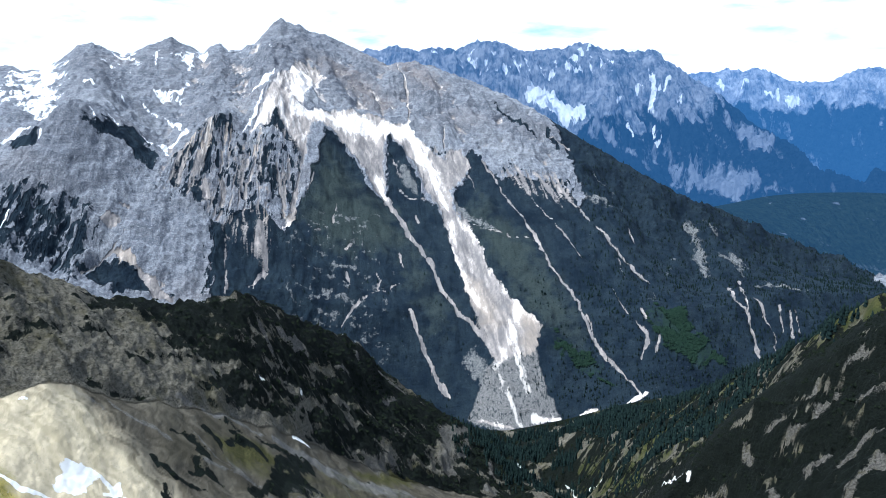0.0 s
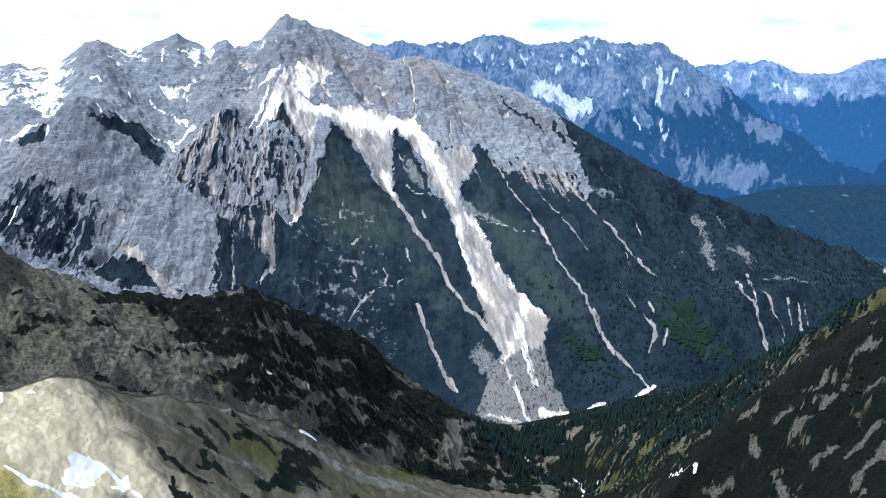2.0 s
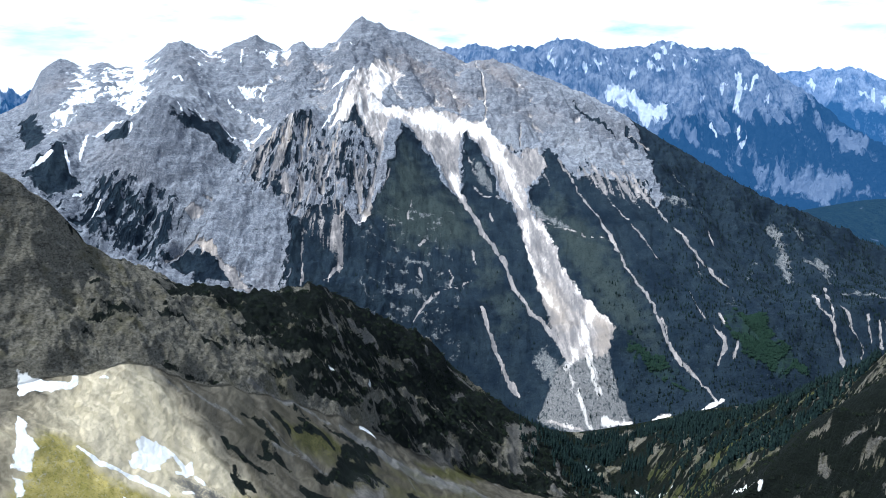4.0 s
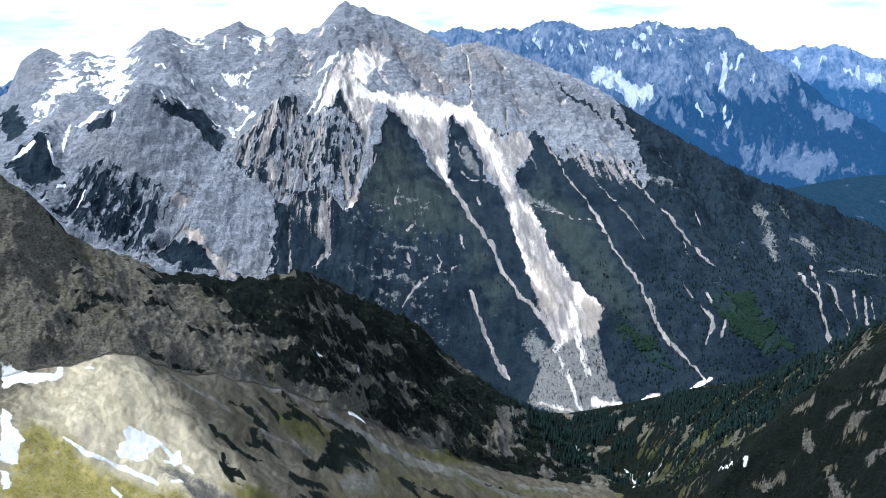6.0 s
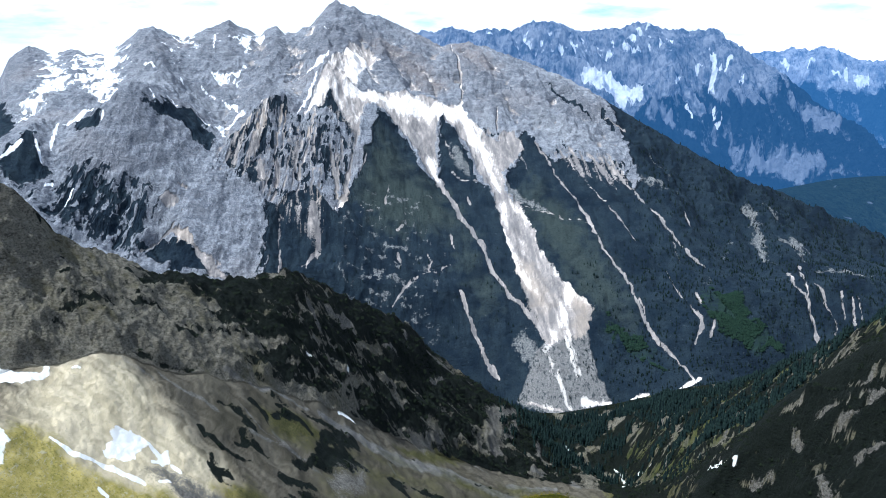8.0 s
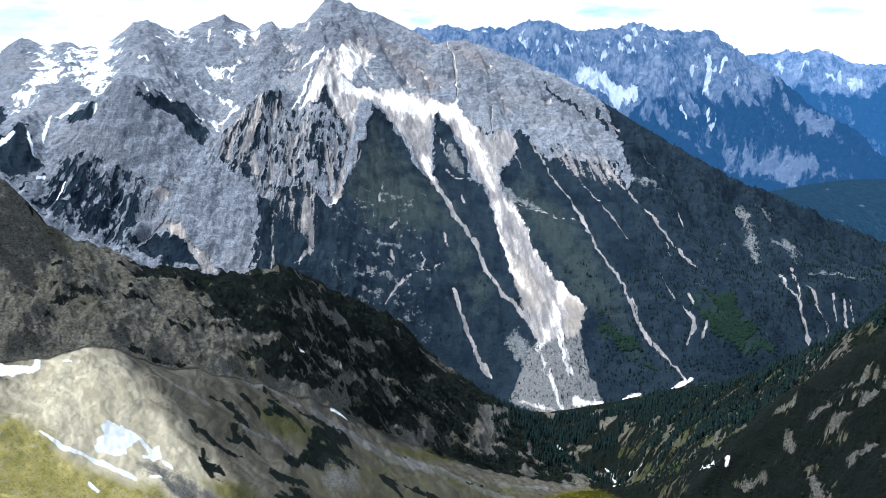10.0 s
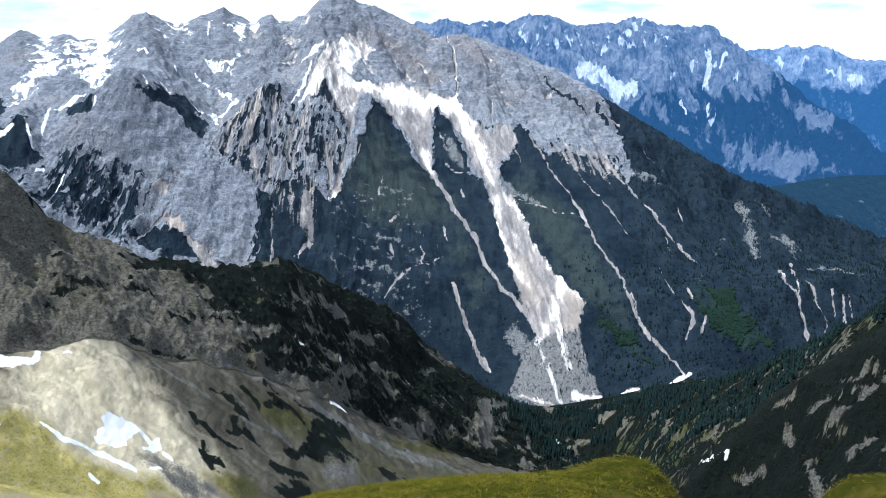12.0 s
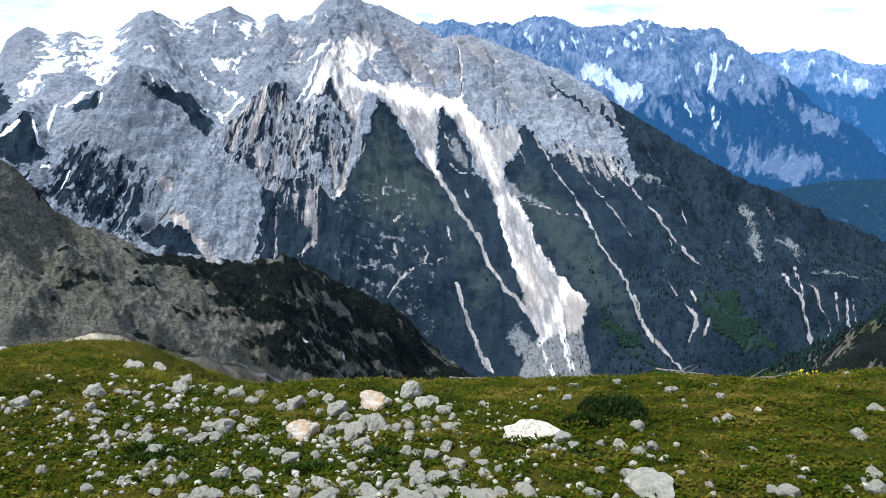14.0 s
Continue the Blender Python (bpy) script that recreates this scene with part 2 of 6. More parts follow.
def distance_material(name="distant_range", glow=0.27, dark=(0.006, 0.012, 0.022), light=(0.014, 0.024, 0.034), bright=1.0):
    """Ranges far off; the blue haze of the air is put into their own glow."""
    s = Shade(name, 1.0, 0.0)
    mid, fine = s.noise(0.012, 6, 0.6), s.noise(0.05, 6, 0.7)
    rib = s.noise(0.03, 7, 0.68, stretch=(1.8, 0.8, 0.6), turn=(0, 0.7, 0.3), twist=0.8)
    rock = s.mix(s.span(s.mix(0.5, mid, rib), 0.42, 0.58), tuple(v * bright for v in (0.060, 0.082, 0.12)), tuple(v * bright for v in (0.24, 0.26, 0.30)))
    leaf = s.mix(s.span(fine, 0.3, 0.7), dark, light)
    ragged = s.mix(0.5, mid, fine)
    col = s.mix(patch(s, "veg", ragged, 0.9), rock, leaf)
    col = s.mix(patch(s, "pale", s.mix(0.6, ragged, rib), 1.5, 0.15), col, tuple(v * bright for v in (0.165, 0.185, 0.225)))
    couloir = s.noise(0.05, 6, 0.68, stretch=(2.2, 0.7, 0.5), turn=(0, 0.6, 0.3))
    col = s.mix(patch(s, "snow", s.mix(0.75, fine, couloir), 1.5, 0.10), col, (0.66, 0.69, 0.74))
    # the slopes emit blue light in place of haze
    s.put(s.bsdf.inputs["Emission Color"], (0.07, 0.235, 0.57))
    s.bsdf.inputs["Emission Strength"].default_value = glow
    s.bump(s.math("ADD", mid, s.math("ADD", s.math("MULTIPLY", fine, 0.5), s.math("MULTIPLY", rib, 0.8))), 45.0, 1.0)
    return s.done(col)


def meadow_material():
    s = Shade("alpine_turf", 1.0, 0.02)
    broad, mid, fine = s.noise(0.35, 4), s.noise(3.0, 7, 0.68), s.noise(26.0, 5, 0.7)
    col = s.mix(s.span(mid, 0.3, 0.7), (0.015, 0.020, 0.001), (0.052, 0.048, 0.002))
    col = s.mix(s.span(broad, 0.5, 0.65, 0, 0.6), col, (0.12, 0.085, 0.018))
    col = s.mix(s.span(fine, 0.45, 0.65, 0, 0.75), col, (0.020, 0.020, 0.008))
    s.bump(s.math("ADD", mid, s.math("MULTIPLY", fine, 0.4)), 0.06, 0.8)
    return s.done(col)


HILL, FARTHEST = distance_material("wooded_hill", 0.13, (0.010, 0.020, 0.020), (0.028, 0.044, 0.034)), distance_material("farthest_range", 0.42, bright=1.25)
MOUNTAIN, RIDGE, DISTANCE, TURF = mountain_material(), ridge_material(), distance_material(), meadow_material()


def stone_material():
    s = Shade("limestone", 0.9, 0.25)
    mid, fine = s.noise(7.0, 6, 0.65), s.noise(60.0, 5, 0.7)
    rnd = s.chance()
    col = s.mix(s.span(mid, 0.3, 0.7), (0.36, 0.32, 0.24), (0.82, 0.73, 0.57))
    col = s.mix(s.span(rnd, 0.0, 1.0, 0.0, 0.45), col, (0.56, 0.50, 0.39))
    col = s.mix(s.math("MULTIPLY", s.span(s.noise(3.5, 4), 0.55, 0.65, 0, 0.6), s.span(rnd, 0.6, 0.9)), col, (0.46, 0.33, 0.20))
    col = s.mix(s.span(fine, 0.54, 0.66, 0, 0.5), col, (0.16, 0.15, 0.13))
    col = s.mix(s.span(s.noise(16.0, 5, 0.7), 0.54, 0.62, 0, 0.4), col, (0.25, 0.24, 0.20))
    s.bump(s.math("ADD", s.math("MULTIPLY", mid, 2.0), s.math("ADD", fine, s.noise(18.0, 6, 0.7))), 0.035, 1.0)
    return s.done(col)


def ochre_stone_material():
    s = Shade("ochre_limestone", 0.9, 0.25)
    mid, fine = s.noise(6.0, 6, 0.65), s.noise(50.0, 5, 0.7)
    col = s.mix(s.span(mid, 0.4, 0.6), (0.44, 0.28, 0.15), (0.58, 0.50, 0.40))
    col = s.mix(s.span(fine, 0.55, 0.72, 0, 0.7), col, (0.20, 0.17, 0.14))
    s.bump(s.math("ADD", s.math("MULTIPLY", mid, 2.0), fine), 0.02, 0.9)
    return s.done(col)


def leaf_material(name, dark, light, odd=None, patches=0.0):
    s = Shade(name, 0.95, 0.03)
    rnd = s.island()
    col = s.mix(rnd, dark, light)
    if odd:
        col = s.mix(s.span(s.math("FRACT", s.math("MULTIPLY", rnd, 17.3)), 0.75, 0.95), col, odd)
    if patches:
        tone = s.mix(0.55, s.noise(0.9, 4, 0.6), s.noise(3.4, 5, 0.65, stretch=(0.7, 1.5, 1.0)))
        col = s.mix(s.span(tone, 0.51, 0.60, 0, patches), col, (0.13, 0.096, 0.016))
        col = s.mix(s.span(tone, 0.49, 0.40, 0, patches), col, (0.013, 0.024, 0.002))
    return s.done(col)


def plain_material(name, dark, light, scale):
    s = Shade(name, 0.85, 0.2)
    return s.done(s.mix(s.span(s.noise(scale, 5, 0.6), 0.35, 0.65), dark, light))


STONE, OCHRE = stone_material(), ochre_stone_material()
WHITE_STONE = plain_material("white_limestone", (0.24, 0.21, 0.15), (0.64, 0.56, 0.42), 14.0)
GRASS = leaf_material("grass_blades", (0.014, 0.020, 0.0005), (0.048, 0.054, 0.0015), (0.100, 0.068, 0.004), 0.8)
STRAW = leaf_material("dry_grass", (0.030, 0.034, 0.001), (0.085, 0.076, 0.006), (0.125, 0.095, 0.015), 0.75)
HERB = leaf_material("herb_leaves", (0.020, 0.036, 0.004), (0.045, 0.066, 0.010))
JUNIPER = leaf_material("juniper_needles", (0.008, 0.016, 0.003), (0.024, 0.038, 0.008))
PETAL = leaf_material("yellow_petals", (0.30, 0.25, 0.015), (0.50, 0.41, 0.04))
BARK = plain_material("brown_bark", (0.04, 0.03, 0.02), (0.09, 0.07, 0.05), 30.0)
MOSS = leaf_material("moss_and_herbs", (0.012, 0.020, 0.0005), (0.044, 0.054, 0.0015), (0.085, 0.055, 0.004), 0.7)
WOOD = plain_material("weathered_wood", (0.09, 0.075, 0.055), (0.24, 0.205, 0.16), 30.0)
CONIFER = leaf_material("conifer_boughs", (0.005, 0.010, 0.011), (0.013, 0.023, 0.020))
BIRCH = leaf_material("young_foliage", (0.010, 0.022, 0.016), (0.019, 0.036, 0.024))
MUGO = leaf_material("dwarf_pine", (0.004, 0.006, 0.005), (0.013, 0.018, 0.010))


COLUMNS = 960  # bearings across the open view
# ---- ridge and valley lines of the land, placed to fit the camera's view, in metres (x east, y north, z from the rocky crest) ----
BOWL_LOW = [(-275, 402, -229), (-255, 415, -239), (-221, 445, -265), (-172, 483, -298), (-121, 540, -341), (-64, 606, -391), (9, 689, -452), (70, 767, -511), (141, 828, -552), (204, 816, -543), (182, 510, -332), (209, 478, -315), (243, 456, -300), (272, 434, -280), (291, 409, -254)]
BOWL_MID = [(-298, 447, -197), (-276, 461, -213), (-242, 497, -241), (-193, 550, -276), (-137, 624, -325), (-75, 715, -383), (9, 849, -470), (86, 976, -554), (178, 1066, -619), (258, 1049, -623), (246, 815, -489), (197, 557, -337), (237, 553, -320), (281, 543, -288), (322, 532, -260), (357, 522, -229)]
BOWL_TOP = [(-329, 498, -198), (-307, 518, -198), (-297, 530, -199), (-282, 549, -202), (-270, 567, -204), (-259, 583, -203), (-245, 600, -214), (-225, 618, -233), (-196, 660, -255), (-164, 710, -287), (-130, 763, -323), (-102, 812, -361), (-59, 887, -420), (-5, 969, -487), (97, 1106, -590), (226, 1199, -660), (289, 1186, -669), (259, 863, -499), (205, 586, -330), (241, 616, -313), (267, 638, -298), (309, 663, -272), (353, 675, -248), (399, 684, -221), (452, 687, -184)]
RIDGE_MID = [(-357, 552, -155), (-331, 573, -153), (-305, 605, -166), (-280, 639, -176), (-248, 690, -206), (-214, 748, -236), (-165, 832, -270), (-115, 922, -336), (-67, 1027, -400), (-6, 1119, -477), (87, 1227, -574), (202, 1295, -665), (271, 1282, -691), (311, 1242, -688), (333, 1091, -587), (321, 895, -459), (341, 845, -426), (370, 811, -393), (412, 779, -346), (443, 751, -296), (485, 725, -251)]
RIDGE_LEFT = [(-375, 605, -50), (-362, 617, -62), (-351, 625, -79), (-342, 633, -87), (-334, 641, -99), (-329, 646, -112), (-324, 657, -125), (-315, 672, -137), (-303, 700, -150), (-287, 728, -168), (-271, 761, -187), (-253, 794, -196), (-235, 831, -213), (-215, 872, -218), (-197, 907, -221), (-180, 942, -229), (-164, 985, -250), (-143, 1039, -283)]
RIDGE_RIGHT = [(-113, 1113, -321), (-78, 1197, -364), (-49, 1248, -399), (-27, 1289, -445), (33, 1359, -522), (98, 1406, -588), (167, 1445, -648), (225, 1463, -688), (277, 1444, -668), (330, 1392, -630), (390, 1314, -564), (429, 1228, -524), (458, 1143, -462), (481, 1046, -392), (488, 943, -322), (487, 841, -257), (511, 780, -198)]
VALLEY = [(-951, 1465, -402), (-880, 1510, -414), (-700, 1601, -489), (-487, 1679, -552), (-246, 1731, -638), (14, 1719, -716), (141, 1674, -738), (212, 1626, -727), (260, 1619, -723), (386, 1636, -710), (555, 1629, -667), (662, 1621, -661), (754, 1636, -667), (960, 1642, -630), (1083, 1625, -598)]
FACE_LOW = [(-1047, 1642, -303), (-967, 1690, -312), (-873, 1741, -360), (-769, 1790, -384), (-654, 1835, -394), (-527, 1855, -412), (-393, 1857, -441), (-232, 1865, -485), (-54, 1879, -517), (84, 1878, -531), (220, 1857, -540), (352, 1827, -545), (484, 1817, -528), (611, 1800, -509), (743, 1804, -497), (881, 1819, -487), (1041, 1826, -475), (1202, 1845, -480)]
FACE_MID = [(-1142, 1818, -204), (-1053, 1871, -197), (-984, 1909, -134), (-935, 1933, -197), (-879, 2014, -105), (-838, 2064, -67), (-799, 2101, -38), (-729, 2126, -69), (-659, 2128, -128), (-598, 2115, -176), (-530, 2154, -130), (-481, 2217, -88), (-447, 2285, -55), (-374, 2329, -61), (-331, 2376, -46), (-253, 2426, -39), (-155, 2474, -66), (-17, 2509, -89), (105, 2497, -118), (223, 2430, -166), (352, 2374, -195), (500, 2266, -266), (637, 2169, -317), (774, 2103, -391), (922, 2087, -435), (1045, 2084, -465), (1184, 2090, -498), (1362, 2099, -516)]
BASIN = [(-1318, 2121, -134), (-1216, 2181, -138), (-1090, 2247, -104), (-989, 2272, -90), (-888, 2335, -33), (-809, 2363, -45), (-736, 2387, -87), (-665, 2429, -114), (-605, 2465, -90), (-524, 2504, -40), (-430, 2583, 28), (-351, 2676, 74), (-262, 2706, 47), (-171, 2734, 20), (-19, 2739, 10), (113, 2717, -8), (240, 2649, -44), (378, 2573, -96), (533, 2443, -167), (676, 2324, -249), (824, 2255, -338), (973, 2217, -389), (1239, 2197, -474), (1415, 2184, -520)]
CREST_LEFT = [(-1657, 2676, -115), (-1585, 2719, -99), (-1523, 2754, -58), (-1500, 2767, -6), (-1476, 2780, 47), (-1443, 2797, 75), (-1419, 2810, 89), (-1388, 2825, 80), (-1350, 2843, 63), (-1316, 2859, 77), (-1283, 2874, 81), (-1242, 2892, 65), (-1187, 2905, 66), (-1152, 2897, 87), (-1095, 2876, 119), (-1053, 2860, 151), (-1005, 2856, 162), (-968, 2869, 141), (-915, 2886, 123), (-882, 2897, 129), (-839, 2920, 159), (-796, 2932, 169), (-763, 2941, 187), (-729, 2950, 166), (-658, 2966, 131), (-631, 2962, 159), (-595, 2959, 168), (-565, 2955, 143), (-518, 2954, 146), (-466, 2952, 170), (-441, 2956, 205)]
CREST_RIGHT = [(-415, 2960, 234), (-383, 2959, 255), (-360, 2962, 240), (-314, 2962, 228), (-273, 2956, 203), (-222, 2951, 198), (-162, 2945, 172), (-111, 2937, 149), (-51, 2929, 113), (0, 2919, 93), (44, 2909, 108), (89, 2898, 110), (178, 2864, 80), (254, 2829, 52), (327, 2781, 19), (406, 2720, -12), (479, 2647, -54), (542, 2584, -97), (601, 2520, -138), (690, 2445, -186), (775, 2378, -238), (892, 2316, -306), (1001, 2293, -344), (1139, 2295, -403), (1286, 2285, -468), (1469, 2268, -541)]
HILL_BEHIND = [(-1747, 2796, -239), (-1074, 3118, -137), (-204, 3243, -55), (460, 3116, -226), (767, 3004, -342), (985, 2940, -419), (1116, 2894, -433), (1256, 2890, -402), (1335, 2888, -381), (1408, 2875, -357), (1487, 2835, -338), (1545, 2804, -327), (1707, 2709, -310)]
HOLLOW = [(-1868, 2956, -400), (-226, 3492, -401), (517, 3462, -473), (1205, 3287, -592), (1733, 3100, -558), (1914, 2993, -539)]
RANGE_FOOT = [(-1960, 3135, -268), (-240, 3742, -272), (288, 3739, -298), (546, 3710, -245), (871, 3648, -266), (1086, 3590, -287), (1264, 3479, -476), (1476, 3394, -476), (1693, 3348, -458), (1841, 3326, -443), (2061, 3254, -445)]
RANGE_MID = [(-2107, 3396, -172), (-256, 4041, -98), (307, 4038, -99), (667, 4025, 10), (856, 3990, -17), (1102, 3877, -43), (1326, 3722, -169), (1556, 3632, -266), (1770, 3533, -333), (1930, 3506, -380), (2137, 3384, -415)]
RANGE_TOP = [(-2258, 3656, -110), (-1391, 4067, -41), (-563, 4262, 70), (-268, 4291, 179), (-135, 4297, 214), (-47, 4299, 208), (27, 4299, 228), (160, 4297, 210), (248, 4293, 218), (336, 4287, 216), (423, 4279, 235), (466, 4275, 257), (566, 4263, 262), (639, 4252, 225), (697, 4243, 199), (795, 4226, 205), (863, 4213, 217), (918, 4201, 225), (985, 4186, 243), (1039, 4173, 237), (1108, 4156, 207), (1239, 4118, 211), (1340, 4066, 211), (1407, 4022, 154), (1501, 3967, 86), (1642, 3889, -24), (1753, 3818, -131), (1892, 3752, -267), (2020, 3685, -390), (2250, 3549, -590)]
GAP = [(-2355, 3772, -298), (-283, 4440, -200), (1361, 4238, -193), (1748, 4094, -244), (1991, 3982, -348), (2146, 3900, -424), (2382, 3761, -516)]
LAST_MID = [(-2427, 3904, -226), (-292, 4590, -144), (1397, 4384, -50), (1610, 4310, -20), (1791, 4238, -49), (1985, 4152, -48), (2192, 4046, -144), (2417, 3916, -72)]
LAST_TOP = [(-2506, 4044, -200), (-302, 4750, -106), (1299, 4580, -34), (1551, 4502, 51), (1670, 4459, 95), (1736, 4433, 106), (1802, 4407, 102), (1864, 4381, 128), (1940, 4348, 115), (2013, 4315, 131), (2088, 4280, 96), (2161, 4243, 58), (2212, 4217, 52), (2248, 4198, 60), (2340, 4147, 64), (2419, 4102, 118), (2480, 4065, 130)]

# ---- cover of the land in plan, traced to fit the camera's view: outlined areas, and strokes with their breadth, in metres ----
GREEN_AREAS_A = [[(-181, 2378), (-147, 2364), (-90, 2302), (-40, 2220), (-16, 2204), (-1, 2347), (-17, 2380), (1, 2444), (30, 2405), (75, 2317), (92, 2238), (126, 2203), (163, 2159), (194, 2166), (178, 2241), (191, 2286), (228, 2306), (221, 2385), (246, 2443), (272, 2398), (288, 2335), (325, 2298), (375, 2307), (405, 2289), (468, 2281), (508, 2239), (533, 2188), (551, 2216), (546, 2288), (543, 2440), (524, 2512), (527, 2698), (585, 2627), (680, 2556), (785, 2478), (858, 2428)]]
GREEN_AREAS_B = [[(858, 2428), (1004, 2349), (1132, 2328), (1278, 2315), (1440, 2263), (1250, 1760), (1180, 1560), (860, 1540), (560, 1540), (270, 1540), (-100, 1600), (-330, 1640), (-438, 1816), (-445, 1904), (-446, 1990), (-405, 2019), (-355, 2066), (-296, 2038), (-272, 2007), (-244, 2102), (-225, 2180), (-206, 2270), (-181, 2378)], [(-1023, 1862), (-1012, 1987), (-951, 1885), (-927, 1883), (-964, 1812), (-1052, 1838), (-1052, 1838)], [(-698, 1795), (-672, 1846), (-600, 1853), (-545, 1825), (-508, 1796), (-612, 1773)], [(-776, 2080), (-736, 2099), (-721, 2134), (-706, 2210), (-673, 2236), (-604, 2141), (-602, 2081), (-648, 2092), (-684, 2109), (-732, 2081)]]
GREEN_AREAS_C = [[(-952, 2075), (-953, 2114), (-863, 2031), (-848, 2026), (-874, 1996), (-897, 1982)], [(-457, 2251), (-445, 2277), (-417, 2224), (-443, 2211), (-467, 2219)], [(-381, 2282), (-341, 2318), (-318, 2340), (-257, 2273), (-240, 2230), (-275, 2264), (-312, 2286)], [(-304, 2366), (-276, 2373), (-246, 2335), (-255, 2292), (-286, 2326)], [(-528, 2062), (-478, 2073), (-446, 2038), (-476, 2013), (-514, 2017)], [(-1349, 2393), (-1313, 2399), (-1123, 2112), (-1065, 1950), (-1193, 2105)]]
GREEN_AREAS = GREEN_AREAS_A + GREEN_AREAS_B + GREEN_AREAS_C
MIX_AREAS = [[(-598, 2060), (-559, 2205), (-475, 2263), (-382, 2267), (-306, 2324), (-236, 2314), (-225, 2180), (-244, 2102), (-273, 2012), (-294, 1925), (-359, 1940), (-458, 1995), (-607, 2027)], [(85, 2470), (178, 2425), (241, 2358), (167, 2244), (112, 2269)], [(338, 2407), (428, 2337), (541, 2287), (548, 2205), (485, 2195), (382, 2238), (302, 2312)]]
COMB_AREAS = [[(-913, 1782), (-907, 1891), (-872, 1925), (-826, 1948), (-765, 1923), (-705, 1925), (-690, 1878), (-705, 1768), (-793, 1779), (-854, 1779)], [(-1015, 1813), (-930, 1829), (-913, 1782)]]
MOTTLE_AREAS = [[(-647, 1989), (-611, 2043), (-519, 2017), (-447, 1996), (-439, 1900), (-428, 1823), (-492, 1811), (-559, 1845), (-610, 1865), (-644, 1922)]]
SCREE_AREAS_A = [[(-329, 2357), (-270, 2417), (-237, 2417), (-175, 2492), (-97, 2510), (-54, 2527), (-1, 2515), (60, 2513), (85, 2460), (135, 2404), (175, 2366), (183, 2314), (160, 2262), (115, 2259), (69, 2362), (25, 2413), (-1, 2446), (-21, 2394), (-22, 2327), (-11, 2225), (-40, 2234), (-62, 2282), (-108, 2346), (-168, 2389), (-214, 2388), (-231, 2348), (-235, 2240), (-243, 2210), (-250, 2253), (-284, 2308), (-318, 2327)], [(-333, 2555), (-301, 2724), (-252, 2757), (-205, 2674), (-249, 2601), (-257, 2455), (-269, 2404), (-327, 2341), (-339, 2299), (-387, 2260), (-365, 2324), (-358, 2454)]]
SCREE_AREAS_B = [[(178, 2421), (212, 2430), (240, 2356), (213, 2319), (168, 2259), (148, 2325)], [(85, 2319), (169, 2275), (181, 2185), (218, 2141), (237, 2088), (251, 2009), (274, 1951), (310, 1897), (342, 1851), (364, 1822), (352, 1810), (338, 1768), (278, 1768), (244, 1758), (217, 1824), (202, 1883), (180, 1965), (167, 2018), (158, 2101), (145, 2173), (109, 2258)]]
SCREE_AREAS = SCREE_AREAS_A + SCREE_AREAS_B
FAN_AREAS = [[(245, 1766), (279, 1780), (334, 1797), (344, 1755), (349, 1700), (374, 1646), (313, 1624), (236, 1619), (190, 1654), (172, 1676), (197, 1710), (213, 1747)]]
SNOW_AREAS = [[(-765, 2864), (-650, 2947), (-593, 2866), (-657, 2883), (-655, 2743), (-704, 2832), (-739, 2780)], [(-786, 2596), (-728, 2617), (-671, 2650), (-650, 2716), (-633, 2603), (-651, 2521), (-682, 2578), (-716, 2567)], [(-1271, 2775), (-1206, 2899), (-1100, 2799), (-997, 2513), (-923, 2298), (-933, 2218), (-1087, 2447), (-1165, 2532)], [(-1234, 2378), (-1262, 2625), (-1219, 2655), (-1128, 2484), (-1120, 2276), (-1091, 2092), (-1158, 2157)], [(-1339, 2756), (-1314, 2828), (-1282, 2747), (-1315, 2723)]]
SNOWNEAR_AREAS = [[(-315, 524), (-304, 524), (-285, 538), (-283, 546), (-279, 544), (-283, 533), (-299, 507), (-305, 504)], [(-292, 480), (-285, 479), (-277, 467), (-267, 461), (-267, 449), (-264, 444), (-271, 438)], [(-269, 434), (-264, 436), (-261, 431), (-264, 424)], [(-235, 528), (-221, 544), (-211, 542), (-204, 544), (-199, 549), (-196, 540), (-201, 530), (-212, 539), (-216, 527), (-216, 515), (-227, 506), (-232, 508), (-232, 520)]]
# outline of the sun patch painted on the bowl
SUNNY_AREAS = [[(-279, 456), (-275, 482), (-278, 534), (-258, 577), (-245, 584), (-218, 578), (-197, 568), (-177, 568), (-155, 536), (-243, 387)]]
ALP_AREAS = [[(-276, 462), (-274, 485), (-261, 483), (-242, 483), (-210, 495), (-184, 506), (-176, 505), (-243, 387), (-264, 423), (-264, 444)], [(-171, 551), (-148, 584), (-125, 579), (-148, 546)], [(-163, 679), (-131, 727), (-109, 729), (-124, 685), (-150, 664)], [(-51, 867), (27, 1057), (71, 1109), (26, 1012), (-18, 899)], [(-223, 852), (-208, 866), (-200, 817), (-211, 803)], [(275, 1203), (312, 1102), (245, 720), (213, 607), (251, 1090)], [(341, 1185), (359, 1054), (297, 822), (279, 886)]]
PINES_AREAS = [[(-168, 967), (-125, 1079), (-44, 1243), (245, 1593), (264, 1391), (199, 1271), (155, 1236), (94, 1194), (49, 1225), (-6, 1088), (-50, 1058), (-75, 1035), (-93, 1066), (-119, 1020), (-142, 976)], [(-239, 810), (-205, 854), (-168, 967), (-142, 976), (-156, 889), (-185, 842), (-197, 763), (-224, 764)]]
RUBBLE_AREAS = [[(-203, 529), (-189, 529), (-167, 542), (-148, 546), (-173, 508), (-186, 513), (-198, 513)], [(-101, 670), (-78, 742), (-72, 712), (-89, 655)], [(-37, 946), (3, 1041), (-1, 1001), (-26, 924)], [(81, 1301), (119, 1395), (91, 1146), (72, 1130)]]
